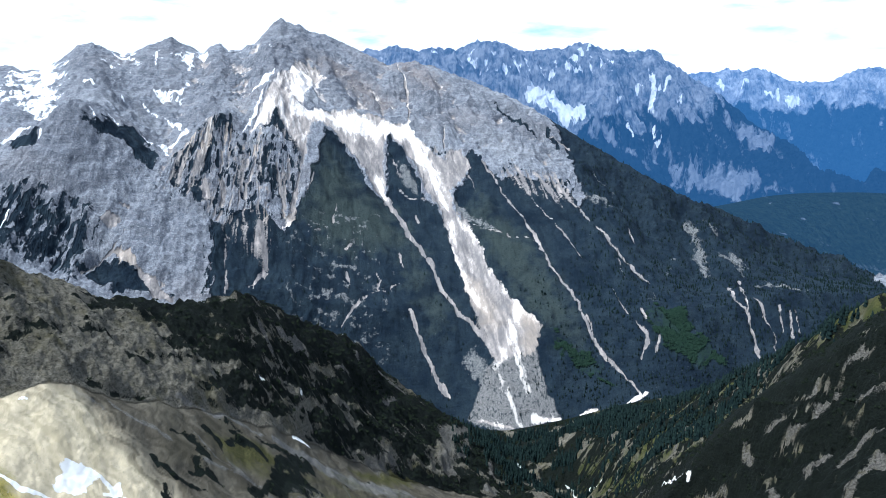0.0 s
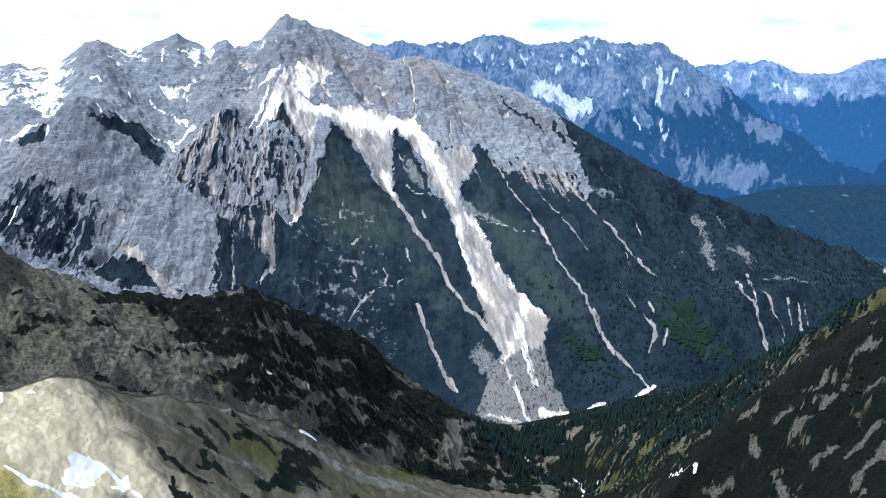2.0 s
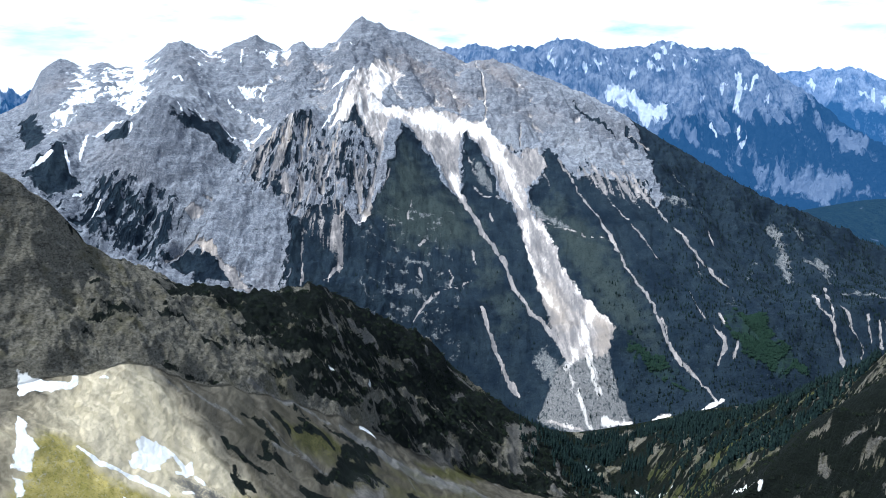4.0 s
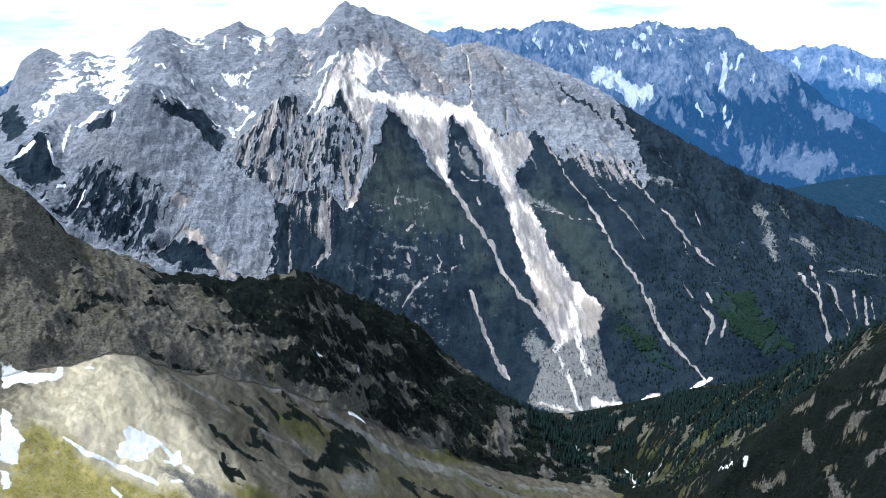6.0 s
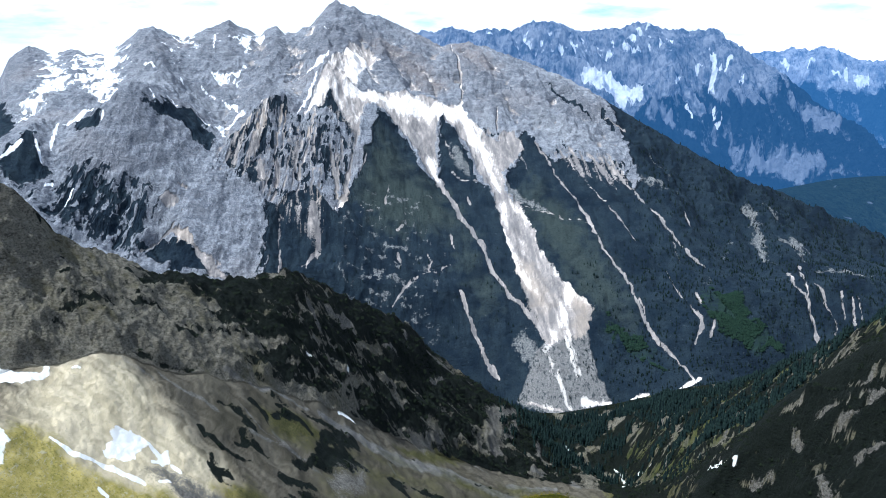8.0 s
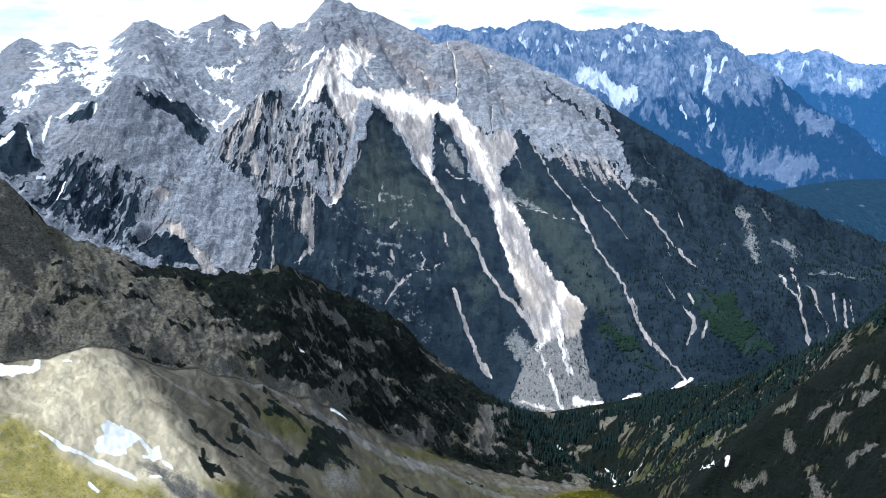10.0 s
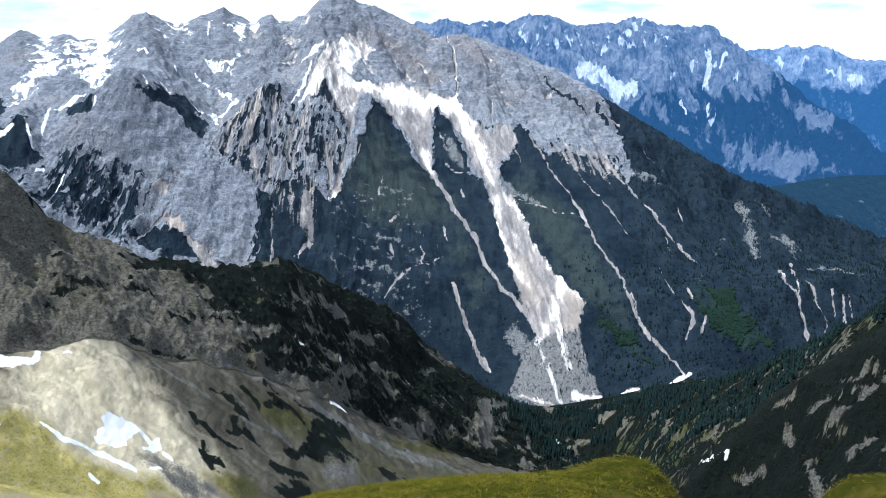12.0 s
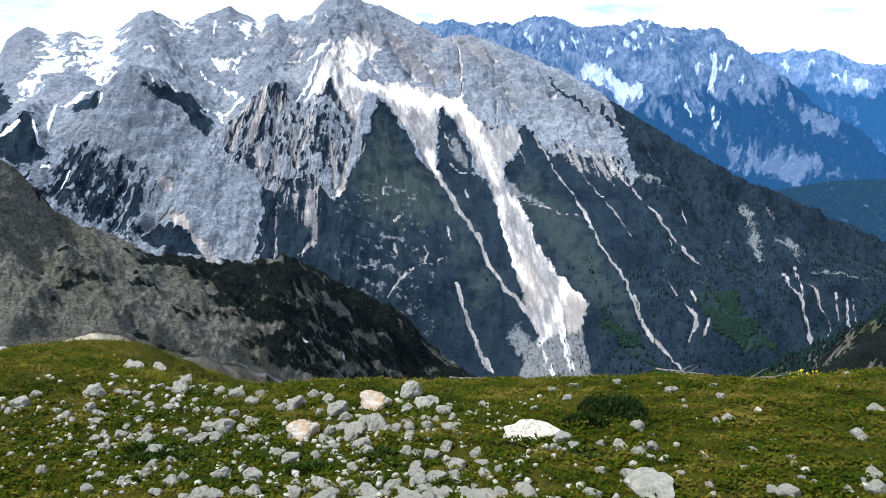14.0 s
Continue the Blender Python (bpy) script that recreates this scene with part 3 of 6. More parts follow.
FARWOOD_AREAS = [[(1163, 3559), (1262, 3661), (1361, 3671), (1543, 3727), (1861, 4169), (1983, 4099), (1831, 3396), (1633, 3403), (1452, 3416), (1309, 3493)]]
FARSNOW_AREAS = [[(670, 3937), (761, 4044), (799, 4018), (841, 3974), (925, 3952), (989, 3908), (922, 3757), (841, 3768), (797, 3779), (724, 3822)], [(889, 4082), (940, 4090), (944, 4073), (898, 4064)], [(1780, 4327), (1834, 4274), (1808, 4262), (1778, 4301)], [(2078, 4121), (2147, 4122), (2142, 4072), (2085, 4097)], [(1986, 4174), (2025, 4155), (2033, 4139), (2007, 4144)]]
LEAFY_AREAS = [[(616, 1815), (692, 1813), (707, 1755), (764, 1702), (739, 1688), (674, 1705), (631, 1734)], [(1183, 2480), (1288, 2552), (1325, 2411), (1280, 2320), (1198, 2323)], [(387, 1800), (456, 1742), (506, 1679), (451, 1714), (384, 1775)]]
MEADOW_AREAS = [[(-180, 2319), (-96, 2257), (0, 2177), (75, 2054), (30, 2079), (-146, 2012), (-239, 2082)], [(254, 2238), (360, 2079), (420, 1912), (450, 1780), (376, 1809), (288, 1976), (217, 2166)], [(45, 2050), (139, 1886), (111, 1861), (57, 1940)]]
SNOW_LINES_A = [[(-746, 2518, 7), (-698, 2494, 7)], [(-679, 2488, 4.1), (-625, 2423, 11), (-561, 2283, 5)], [(-683, 2236, 3), (-623, 2240, 13), (-592, 2274, 18), (-560, 2293, 5)], [(-623, 2258, 12), (-585, 2146, 10)], [(-411, 2467, 6), (-376, 2490, 21), (-355, 2566, 7)], [(-402, 2257, 3.7), (-381, 2320, 10), (-369, 2414, 6)], [(-946, 2861, 3.9), (-902, 2828, 11), (-872, 2860, 3.8)], [(-1033, 1856, 5), (-1015, 1883, 14), (-998, 1906, 4.1)], [(-994, 1950, 2.8), (-962, 1906, 9), (-951, 1892, 5)], [(-980, 2077, 6), (-954, 2118, 18), (-940, 2203, 7)], [(-856, 2030, 6), (-852, 2018, 8)]]
SNOW_LINES_B = [[(-792, 2862, 6), (-771, 2760, 6)], [(-767, 2133, 4.8), (-747, 2103, 4.8)], [(-742, 2186, 4.9), (-716, 2181, 4.9)], [(-952, 1942, 8), (-1008, 2103, 8)], [(-411, 2775, 6), (-378, 2743, 6)], [(-915, 2509, 8), (-877, 2484, 9)], [(-799, 2484, 6), (-790, 2471, 6)], [(-919, 1861, 7), (-929, 1850, 6)], [(-881, 1834, 6), (-867, 1861, 4.4)]]
SNOW_LINES = SNOW_LINES_A + SNOW_LINES_B
CHUTE_LINES_A = [[(-49, 2278, 13), (-16, 2227, 17), (23, 2164, 9), (53, 2103, 10), (85, 2058, 13), (110, 2003, 8), (122, 1961, 11), (148, 1910, 9), (173, 1872, 9), (199, 1848, 9), (223, 1816, 14), (239, 1775, 7)], [(275, 2376, 6), (308, 2295, 7), (333, 2227, 4.8), (370, 2154, 6), (391, 2093, 7), (405, 2040, 7), (417, 1976, 5), (443, 1925, 5), (460, 1868, 6), (469, 1811, 7), (480, 1768, 6), (498, 1731, 7), (528, 1694, 4.9), (558, 1650, 3.5)], [(473, 1834, 3.1), (481, 1772, 4)], [(352, 2324, 3.9), (392, 2256, 4.8), (411, 2218, 1.6)]]
CHUTE_LINES_B = [[(412, 2210, 3.6), (447, 2154, 3.5)], [(452, 2137, 2.1), (468, 2102, 6), (501, 2006, 2)], [(426, 2323, 5), (450, 2270, 9), (484, 2189, 2.1)], [(463, 2301, 5), (493, 2242, 10), (529, 2183, 6), (548, 2127, 3.2)], [(561, 2115, 2.1), (578, 2091, 8), (597, 2017, 7), (624, 1952, 9), (652, 1901, 2)], [(555, 1911, 1.5), (570, 1823, 4.2), (587, 1787, 6), (599, 1765, 8), (595, 1742, 10), (575, 1718, 4.5)], [(627, 1751, 6), (611, 1725, 7)], [(600, 1813, 6), (606, 1794, 4.1)], [(591, 1988, 3.3), (590, 1919, 3.2)], [(653, 2121, 6), (652, 2062, 4.6)]]
CHUTE_LINES_C = [[(853, 1904, 7), (841, 1834, 9), (856, 1790, 6), (857, 1749, 6), (849, 1712, 11), (848, 1697, 1.9)], [(895, 1944, 8), (857, 1795, 5)], [(886, 1838, 2), (897, 1795, 10), (898, 1759, 4.3), (905, 1742, 4.3), (890, 1711, 1.4)], [(939, 1806, 7), (926, 1751, 3.2)], [(961, 1795, 4.4), (945, 1741, 8)], [(976, 1793, 4.4), (963, 1745, 4.3)], [(230, 2325, 6), (249, 2261, 4.8)], [(165, 2205, 4.8), (231, 2145, 4.6), (290, 2121, 6), (318, 2101, 4.5), (401, 2079, 1.5)], [(24, 2254, 4.3), (60, 2228, 8), (101, 2227, 2.7)], [(9, 2358, 6), (29, 2292, 6)]]
CHUTE_LINES_D = [[(40, 1888, 6), (53, 1867, 11), (66, 1839, 6), (79, 1812, 7), (97, 1773, 10), (119, 1743, 13), (134, 1723, 3.5)], [(-111, 1966, 10), (-104, 1936, 5)], [(-39, 1985, 4.3), (-27, 1955, 8), (-39, 1928, 2.8)], [(23, 1967, 1.9), (-7, 1938, 4.2), (-56, 1923, 3.1), (-89, 1883, 6), (-119, 1842, 2.7)], [(18, 2053, 7), (32, 2011, 5)], [(-152, 2093, 6), (-145, 2158, 3.4)], [(-215, 2058, 2.5), (-195, 2055, 3.3), (-161, 2077, 1)], [(-117, 2025, 5), (-96, 2054, 6)], [(72, 2181, 3.5), (74, 2147, 6)], [(-207, 2212, 3.5), (-223, 2160, 4.6)]]
CHUTE_LINES_E = [[(-250, 2200, 3.2), (-255, 2124, 9), (-259, 2062, 18), (-273, 2018, 5)], [(-310, 2190, 3.2), (-292, 2137, 11), (-275, 2062, 7)], [(-315, 2040, 7), (-330, 1996, 9), (-313, 1967, 11), (-311, 1918, 15), (-321, 1878, 10), (-326, 1856, 4.1)], [(-363, 2149, 10), (-379, 2081, 8)], [(-444, 2125, 2.6), (-432, 2084, 9), (-430, 2039, 4.5)], [(-441, 1995, 4.3), (-428, 2021, 5)], [(-479, 2082, 10), (-466, 2040, 17)], [(-410, 1979, 2.9), (-399, 1910, 5), (-388, 1849, 6), (-390, 1833, 5)], [(-339, 1856, 5), (-317, 1894, 4.1)], [(-649, 1871, 6), (-623, 1864, 26), (-589, 1847, 7)]]
CHUTE_LINES_F = [[(-589, 1844, 6), (-553, 1821, 25), (-529, 1802, 30), (-504, 1793, 12)], [(-698, 1801, 2.3), (-673, 1848, 5), (-650, 1874, 4.2), (-633, 1917, 1.9)], [(-678, 1925, 29), (-656, 1940, 11)], [(-657, 1974, 3.3), (-638, 1977, 4.4)], [(28, 2904, 2.7), (47, 2815, 9), (60, 2692, 10), (62, 2513, 7)], [(171, 2516, 5), (164, 2424, 6)], [(505, 2497, 4), (557, 2447, 4)]]
CHUTE_LINES = CHUTE_LINES_A + CHUTE_LINES_B + CHUTE_LINES_C + CHUTE_LINES_D + CHUTE_LINES_E + CHUTE_LINES_F
BRIGHT_LINES_A = [[(-268, 2396, 31), (-171, 2440, 45), (-70, 2456, 59), (51, 2472, 63)], [(60, 2492, 39), (100, 2383, 44), (130, 2308, 33), (157, 2204, 22)], [(164, 2159, 16), (165, 2056, 13), (181, 1984, 17), (205, 1920, 14), (230, 1886, 11)], [(186, 2167, 11), (235, 2100, 12), (267, 1975, 15), (308, 1906, 23), (341, 1849, 17), (364, 1822, 7)], [(310, 1924, 20), (310, 1868, 22), (286, 1811, 25), (254, 1763, 19), (242, 1740, 11), (257, 1690, 12), (277, 1650, 14), (285, 1634, 13)], [(287, 1797, 19), (297, 1749, 13), (303, 1699, 18)]]
BRIGHT_LINES_B = [[(-320, 2644, 38), (-264, 2624, 56), (-274, 2457, 35)], [(-33, 2283, 23), (-16, 2227, 16)], [(319, 1639, 15), (370, 1628, 15)], [(404, 1629, 13), (434, 1629, 28), (457, 1625, 16)], [(506, 1627, 18), (547, 1642, 21), (570, 1648, 13)], [(-382, 2267, 16), (-342, 2333, 23)], [(-265, 2053, 21), (-273, 2018, 13)]]
BRIGHT_LINES = BRIGHT_LINES_A + BRIGHT_LINES_B
TOE_LINES = [[(314, 1643, 10), (369, 1640, 10)], [(418, 1638, 7), (437, 1640, 15), (456, 1641, 8)], [(506, 1627, 6), (544, 1641, 11), (567, 1647, 8)], [(191, 1659, 6), (262, 1626, 7)]]
GREY_LINES_A = [[(807, 2219, 12), (860, 2205, 44), (838, 2068, 42), (828, 1966, 21)], [(921, 2223, 24), (915, 2163, 24)], [(892, 2057, 18), (928, 2035, 55), (919, 1977, 10)], [(920, 1914, 11), (1009, 1926, 38), (1038, 1873, 21)], [(551, 2216, 29), (609, 2195, 23)], [(644, 1874, 9), (640, 1839, 11)], [(708, 1950, 8), (756, 2046, 6)], [(187, 1782, 32), (211, 1750, 27)], [(604, 2314, 9), (639, 2255, 8)], [(663, 2219, 7), (650, 2158, 4.9)], [(682, 1669, 8), (697, 1663, 8)], [(-167, 1901, 11), (-83, 1884, 8)], [(-248, 1886, 7), (-232, 1857, 7)]]
GREY_LINES_B = [[(24, 2336, 12), (56, 2282, 36), (80, 2248, 9)], [(167, 2244, 15), (203, 2183, 25), (283, 2131, 6)]]
GREY_LINES = GREY_LINES_A + GREY_LINES_B
DARK_LINES = [[(-528, 2152, 22), (-550, 2065, 24)], [(-475, 2175, 13), (-480, 2101, 15)], [(-390, 2160, 13), (-402, 2094, 15)], [(-333, 2205, 13), (-347, 2126, 15)], [(-307, 2168, 9), (-307, 2096, 9)], [(-286, 2176, 9), (-272, 2114, 8)], [(-60, 2391, 9), (-44, 2337, 7)], [(-136, 2415, 7), (-111, 2408, 9)], [(172, 2323, 8), (186, 2288, 8)], [(347, 2650, 4.3), (408, 2558, 11), (470, 2494, 3.3)], [(260, 2395, 7), (302, 2312, 8)], [(498, 2511, 11), (520, 2436, 14)]]
SNOWNEAR_LINES_A = [[(-258, 488, 2.6), (-243, 487, 6), (-233, 496, 3.5), (-220, 500, 6), (-205, 506, 3.9)], [(-195, 537, 5), (-189, 535, 4.5)], [(-196, 516, 3.1), (-192, 521, 2.7)], [(-222, 476, 2.5), (-217, 475, 3.8)], [(-206, 527, 4), (-204, 532, 3.6)], [(-271, 556, 2.3), (-266, 559, 1.9)], [(-145, 828, 3.2), (-142, 829, 4.4)], [(-110, 903, 2.8), (-109, 892, 3.4)], [(-108, 797, 3.8), (-100, 813, 6), (-95, 815, 3.2)], [(226, 1360, 7), (240, 1329, 9), (253, 1320, 5)], [(300, 1183, 7), (314, 1204, 8)], [(241, 657, 3.9), (248, 644, 6), (241, 595, 3)], [(305, 1284, 3.2), (310, 1224, 4.1)]]
SNOWNEAR_LINES_B = [[(325, 1204, 3), (335, 1168, 2.9)]]
SNOWNEAR_LINES = SNOWNEAR_LINES_A + SNOWNEAR_LINES_B
PINES_LINES_A = [[(-193, 593, 3.4), (-180, 593, 8), (-168, 598, 8), (-156, 607, 4.5)], [(-178, 575, 6), (-171, 566, 9), (-163, 579, 4.3)], [(-188, 632, 2.5), (-180, 648, 3.6), (-170, 647, 7), (-160, 643, 6)], [(-173, 670, 7), (-162, 676, 7), (-154, 666, 4.3)], [(-154, 682, 6), (-144, 711, 7), (-128, 713, 10), (-122, 715, 4)], [(-136, 735, 4.6), (-117, 746, 9), (-98, 770, 10), (-86, 769, 7)], [(-172, 614, 4), (-157, 630, 9), (-148, 629, 6)], [(-126, 652, 10), (-113, 683, 15), (-97, 714, 20), (-80, 739, 13)], [(-113, 717, 10), (-97, 765, 10)]]
PINES_LINES_B = [[(-140, 614, 4), (-126, 625, 10), (-111, 642, 8)], [(-126, 596, 6), (-117, 597, 8), (-105, 625, 9), (-94, 630, 9)], [(-48, 763, 9), (-37, 759, 7)], [(-28, 788, 6), (-9, 801, 9), (23, 830, 11)], [(-165, 706, 2.2), (-145, 720, 2.8)], [(-156, 705, 5), (-139, 715, 4.5)], [(-181, 767, 4.7), (-169, 777, 6)], [(-163, 733, 4.6), (-152, 759, 5)], [(-229, 676, 12), (-221, 686, 9)], [(-279, 698, 7), (-266, 730, 8), (-251, 755, 8)], [(-265, 682, 4.3), (-251, 685, 4.3)], [(-217, 780, 12), (-198, 768, 8), (-190, 771, 4.8)], [(-122, 821, 5), (-111, 831, 5)]]
PINES_LINES_C = [[(-78, 971, 15), (-56, 967, 14)], [(-23, 1101, 20), (29, 1142, 23)], [(48, 958, 6), (64, 973, 6)], [(78, 951, 8), (120, 991, 10)]]
PINES_LINES = PINES_LINES_A + PINES_LINES_B + PINES_LINES_C
CLUMPS_LINES = [[(-188, 594, 10), (-174, 595, 13), (-163, 601, 9)], [(-175, 571, 10), (-169, 567, 9)], [(-176, 648, 8), (-163, 644, 8)], [(-167, 674, 10), (-157, 668, 7)], [(-150, 699, 10), (-136, 712, 12), (-126, 712, 8)], [(-125, 743, 12), (-103, 766, 15), (-88, 776, 11)], [(-164, 626, 10), (-151, 630, 9)], [(-123, 661, 16), (-106, 701, 25), (-85, 730, 22)], [(-109, 729, 15), (-92, 772, 14)], [(-135, 619, 10), (-120, 628, 13)], [(-121, 596, 12), (-100, 626, 16)], [(-43, 763, 14), (-35, 756, 11)], [(-19, 796, 12), (16, 822, 15)]]
STREAM_LINES_A = [[(-122, 759, 4.8), (-94, 786, 12), (-60, 817, 18), (-24, 869, 22), (25, 932, 27), (80, 980, 21), (148, 1028, 14)], [(148, 1168, 11), (190, 1204, 20), (226, 1192, 14)], [(101, 1047, 12), (138, 1084, 12), (180, 1138, 9)], [(-178, 658, 2.1), (-157, 652, 2.1), (-122, 673, 2.2)], [(-163, 636, 2.1), (-131, 668, 2.7)], [(-228, 609, 3), (-188, 625, 3)], [(-248, 595, 2.9), (-226, 601, 2.4)], [(-192, 677, 3.2), (-160, 715, 3.4), (-134, 747, 3.5)], [(-150, 664, 2.7), (-106, 669, 2.2)], [(-59, 806, 2.6), (-32, 756, 2.5)], [(43, 1048, 4.2), (68, 1047, 3.4)]]
STREAM_LINES_B = [[(342, 958, 4.8), (245, 720, 6), (233, 704, 3.6)]]
STREAM_LINES = STREAM_LINES_A + STREAM_LINES_B
CRAG_LINES_A = [[(-162, 927, 8), (-148, 903, 10)], [(-140, 962, 12), (-118, 1008, 14)], [(-78, 1066, 4.8), (-64, 1110, 4.2)], [(-17, 1261, 8), (17, 1308, 8)], [(-15, 1157, 9), (2, 1228, 6)], [(102, 1300, 10), (144, 1431, 13)], [(140, 1385, 7), (110, 1217, 8)], [(174, 1402, 7), (167, 1251, 8)], [(77, 1142, 11), (97, 1162, 9)], [(-72, 987, 4.5), (-59, 1007, 6)], [(-59, 1179, 4.4), (-52, 1199, 3.6)], [(311, 599, 6), (321, 600, 5)], [(312, 576, 1.8), (324, 577, 6), (343, 584, 2.8)], [(356, 633, 3.3), (369, 634, 3.3)], [(394, 988, 4.9), (358, 926, 4.6)]]
CRAG_LINES_B = [[(380, 1288, 5), (374, 1243, 4)], [(378, 1199, 3.9), (411, 1266, 4.1)], [(292, 596, 4.1), (285, 572, 4)], [(468, 969, 8), (475, 930, 6)], [(464, 881, 3), (469, 881, 3)], [(320, 1074, 7), (344, 1117, 7)], [(303, 517, 4.7), (317, 530, 4.8)], [(270, 518, 4.6), (275, 502, 4.6)], [(251, 578, 4), (255, 565, 3)], [(386, 631, 2.5), (404, 632, 8), (412, 626, 3)], [(314, 508, 2.5), (336, 521, 7), (345, 509, 2.9)], [(303, 474, 5), (329, 480, 7)], [(339, 583, 5), (365, 600, 6)], [(360, 562, 5), (374, 555, 6)]]
CRAG_LINES = CRAG_LINES_A + CRAG_LINES_B
FARSNOW_LINES_A = [[(1299, 3948, 24), (1273, 3803, 26)], [(1253, 3793, 31), (1326, 3867, 12), (1373, 3880, 15)], [(1396, 3799, 14), (1390, 3791, 11)], [(1198, 3862, 14), (1228, 3879, 12)], [(982, 4143, 15), (986, 4117, 15)], [(1014, 4133, 12), (1036, 4163, 18)], [(938, 4109, 18), (953, 4106, 15)], [(1112, 4049, 21), (1120, 4040, 18)], [(1062, 4024, 12), (1076, 4059, 12)], [(2045, 4146, 20), (2048, 4132, 16)], [(1877, 4193, 10), (1903, 4212, 10)], [(814, 4085, 15), (836, 4084, 12)], [(937, 4065, 15), (979, 4078, 12)], [(1253, 3735, 11), (1240, 3687, 11)], [(1245, 3660, 14), (1266, 3667, 11)]]
FARSNOW_LINES_B = [[(1124, 3729, 11), (1143, 3696, 11)], [(1082, 3778, 8), (1113, 3839, 9)], [(580, 4101, 15), (598, 4090, 12)], [(648, 4152, 12), (673, 4131, 12)], [(428, 4227, 9), (443, 4238, 9)], [(228, 4278, 9), (256, 4251, 9)]]
FARSNOW_LINES = FARSNOW_LINES_A + FARSNOW_LINES_B
FARPALE_LINES_A = [[(951, 3705, 33), (1016, 3699, 33), (1050, 3675, 27)], [(1111, 3634, 32), (1126, 3622, 22)], [(1194, 3653, 44), (1233, 3639, 38), (1172, 3596, 27)], [(1289, 3608, 38), (1315, 3565, 38), (1296, 3536, 27)], [(1369, 3507, 54), (1481, 3502, 92), (1551, 3439, 75)], [(1585, 3445, 43), (1626, 3424, 38)], [(1375, 3533, 22), (1418, 3566, 16)], [(1604, 3741, 40), (1699, 3710, 87), (1754, 3654, 69)], [(1535, 3648, 28), (1567, 3601, 28)], [(1364, 3714, 39), (1468, 3726, 34)], [(1458, 3951, 48), (1504, 3924, 42)], [(1808, 4262, 39), (1834, 4208, 26)], [(1291, 3740, 28), (1386, 3806, 40)]]
FARPALE_LINES_B = [[(1472, 3653, 11), (1460, 3579, 8)], [(1655, 3399, 22), (1706, 3385, 16)]]
FARPALE_LINES = FARPALE_LINES_A + FARPALE_LINES_B
WARM_LINES = [[(-194, 2790, 80), (-105, 2724, 97), (-20, 2637, 75)], [(57, 2869, 61), (150, 2743, 78)]]
TAN_LINES = [[(327, 1890, 42), (338, 1828, 33), (332, 1780, 27)], [(200, 1948, 37), (241, 1857, 33)], [(-267, 2069, 30), (-307, 2039, 36)], [(-616, 1863, 34)], [(-377, 2232, 64), (-504, 2174, 64)]]
CUT_LINES_A = [[(-783, 2496, 93), (-693, 2441, 108), (-587, 2221, 98), (-591, 2097, 93), (-613, 2052, 76), (-639, 1983, 67), (-648, 1910, 58), (-686, 1827, 51)], [(-992, 2508, 77), (-920, 2234, 86), (-885, 2021, 79), (-921, 1968, 77), (-941, 1908, 76), (-931, 1849, 59)], [(-657, 2883, 84), (-650, 2716, 99), (-662, 2571, 113)], [(-906, 2822, 63), (-841, 2663, 79)], [(-491, 2788, 80), (-467, 2587, 75), (-423, 2287, 66)], [(-247, 2166, 37), (-260, 2066, 45), (-314, 1915, 42)], [(-454, 2185, 38), (-430, 2063, 45), (-399, 1910, 42)], [(-377, 2232, 32), (-384, 2070, 36)], [(-877, 1882, 24), (-891, 1812, 29)]]
CUT_LINES_B = [[(-820, 1911, 21), (-826, 1826, 26)], [(-759, 1903, 21), (-754, 1817, 26)], [(695, 2285, 102), (720, 2037, 94)], [(851, 2249, 69), (792, 1944, 76)]]
CUT_LINES = CUT_LINES_A + CUT_LINES_B
RIB_LINES_A = [[(-794, 2095, 80), (-825, 2023, 109), (-872, 1946, 91), (-877, 1882, 59)], [(-988, 2826, 55), (-895, 2582, 78), (-782, 2380, 71)], [(-747, 2941, 56), (-723, 2753, 61)], [(-610, 2955, 52), (-545, 2666, 70), (-514, 2473, 65)], [(-410, 2868, 62), (-352, 2564, 85), (-327, 2343, 77), (-340, 2247, 58), (-364, 2136, 46)], [(-453, 2275, 49), (-510, 2165, 57), (-573, 2082, 46), (-617, 1951, 53), (-632, 1873, 43)], [(-184, 2378, 44), (-218, 2193, 63), (-274, 1995, 58)], [(-1, 2440, 35), (49, 2315, 43)], [(-319, 2906, 50), (-213, 2797, 80), (-150, 2686, 76)]]
RIB_LINES_B = [[(18, 2911, 62), (91, 2687, 76), (175, 2516, 72)], [(-1417, 2802, 54), (-1322, 2560, 61), (-1250, 2342, 57)], [(-297, 2357, 27), (-256, 2263, 32)], [(758, 2392, 89), (835, 2255, 103), (921, 2054, 98)], [(-787, 1911, 21), (-791, 1834, 26)], [(-845, 1886, 21), (-849, 1802, 26)], [(-720, 1906, 20), (-713, 1820, 23)]]
RIB_LINES = RIB_LINES_A + RIB_LINES_B
# strokes that darken the peaks: cliff rock and painted shading
CLIFF_LINES = [[(-1001, 2740, 83), (-934, 2660, 120), (-861, 2532, 95)], [(-837, 2819, 84), (-757, 2735, 101)], [(-744, 2928, 43), (-734, 2840, 33)], [(-574, 2822, 82), (-534, 2659, 96), (-573, 2578, 75)], [(-454, 2741, 79), (-379, 2749, 118), (-314, 2848, 122)], [(-210, 2755, 98), (-130, 2658, 113), (-38, 2623, 75)], [(55, 2755, 78), (144, 2625, 112), (211, 2537, 90)], [(-1389, 2702, 86), (-1319, 2517, 81)], [(362, 2616, 75), (455, 2510, 73)], [(-1112, 2573, 60), (-1043, 2323, 72)], [(-554, 2402, 53), (-629, 2499, 55)]]
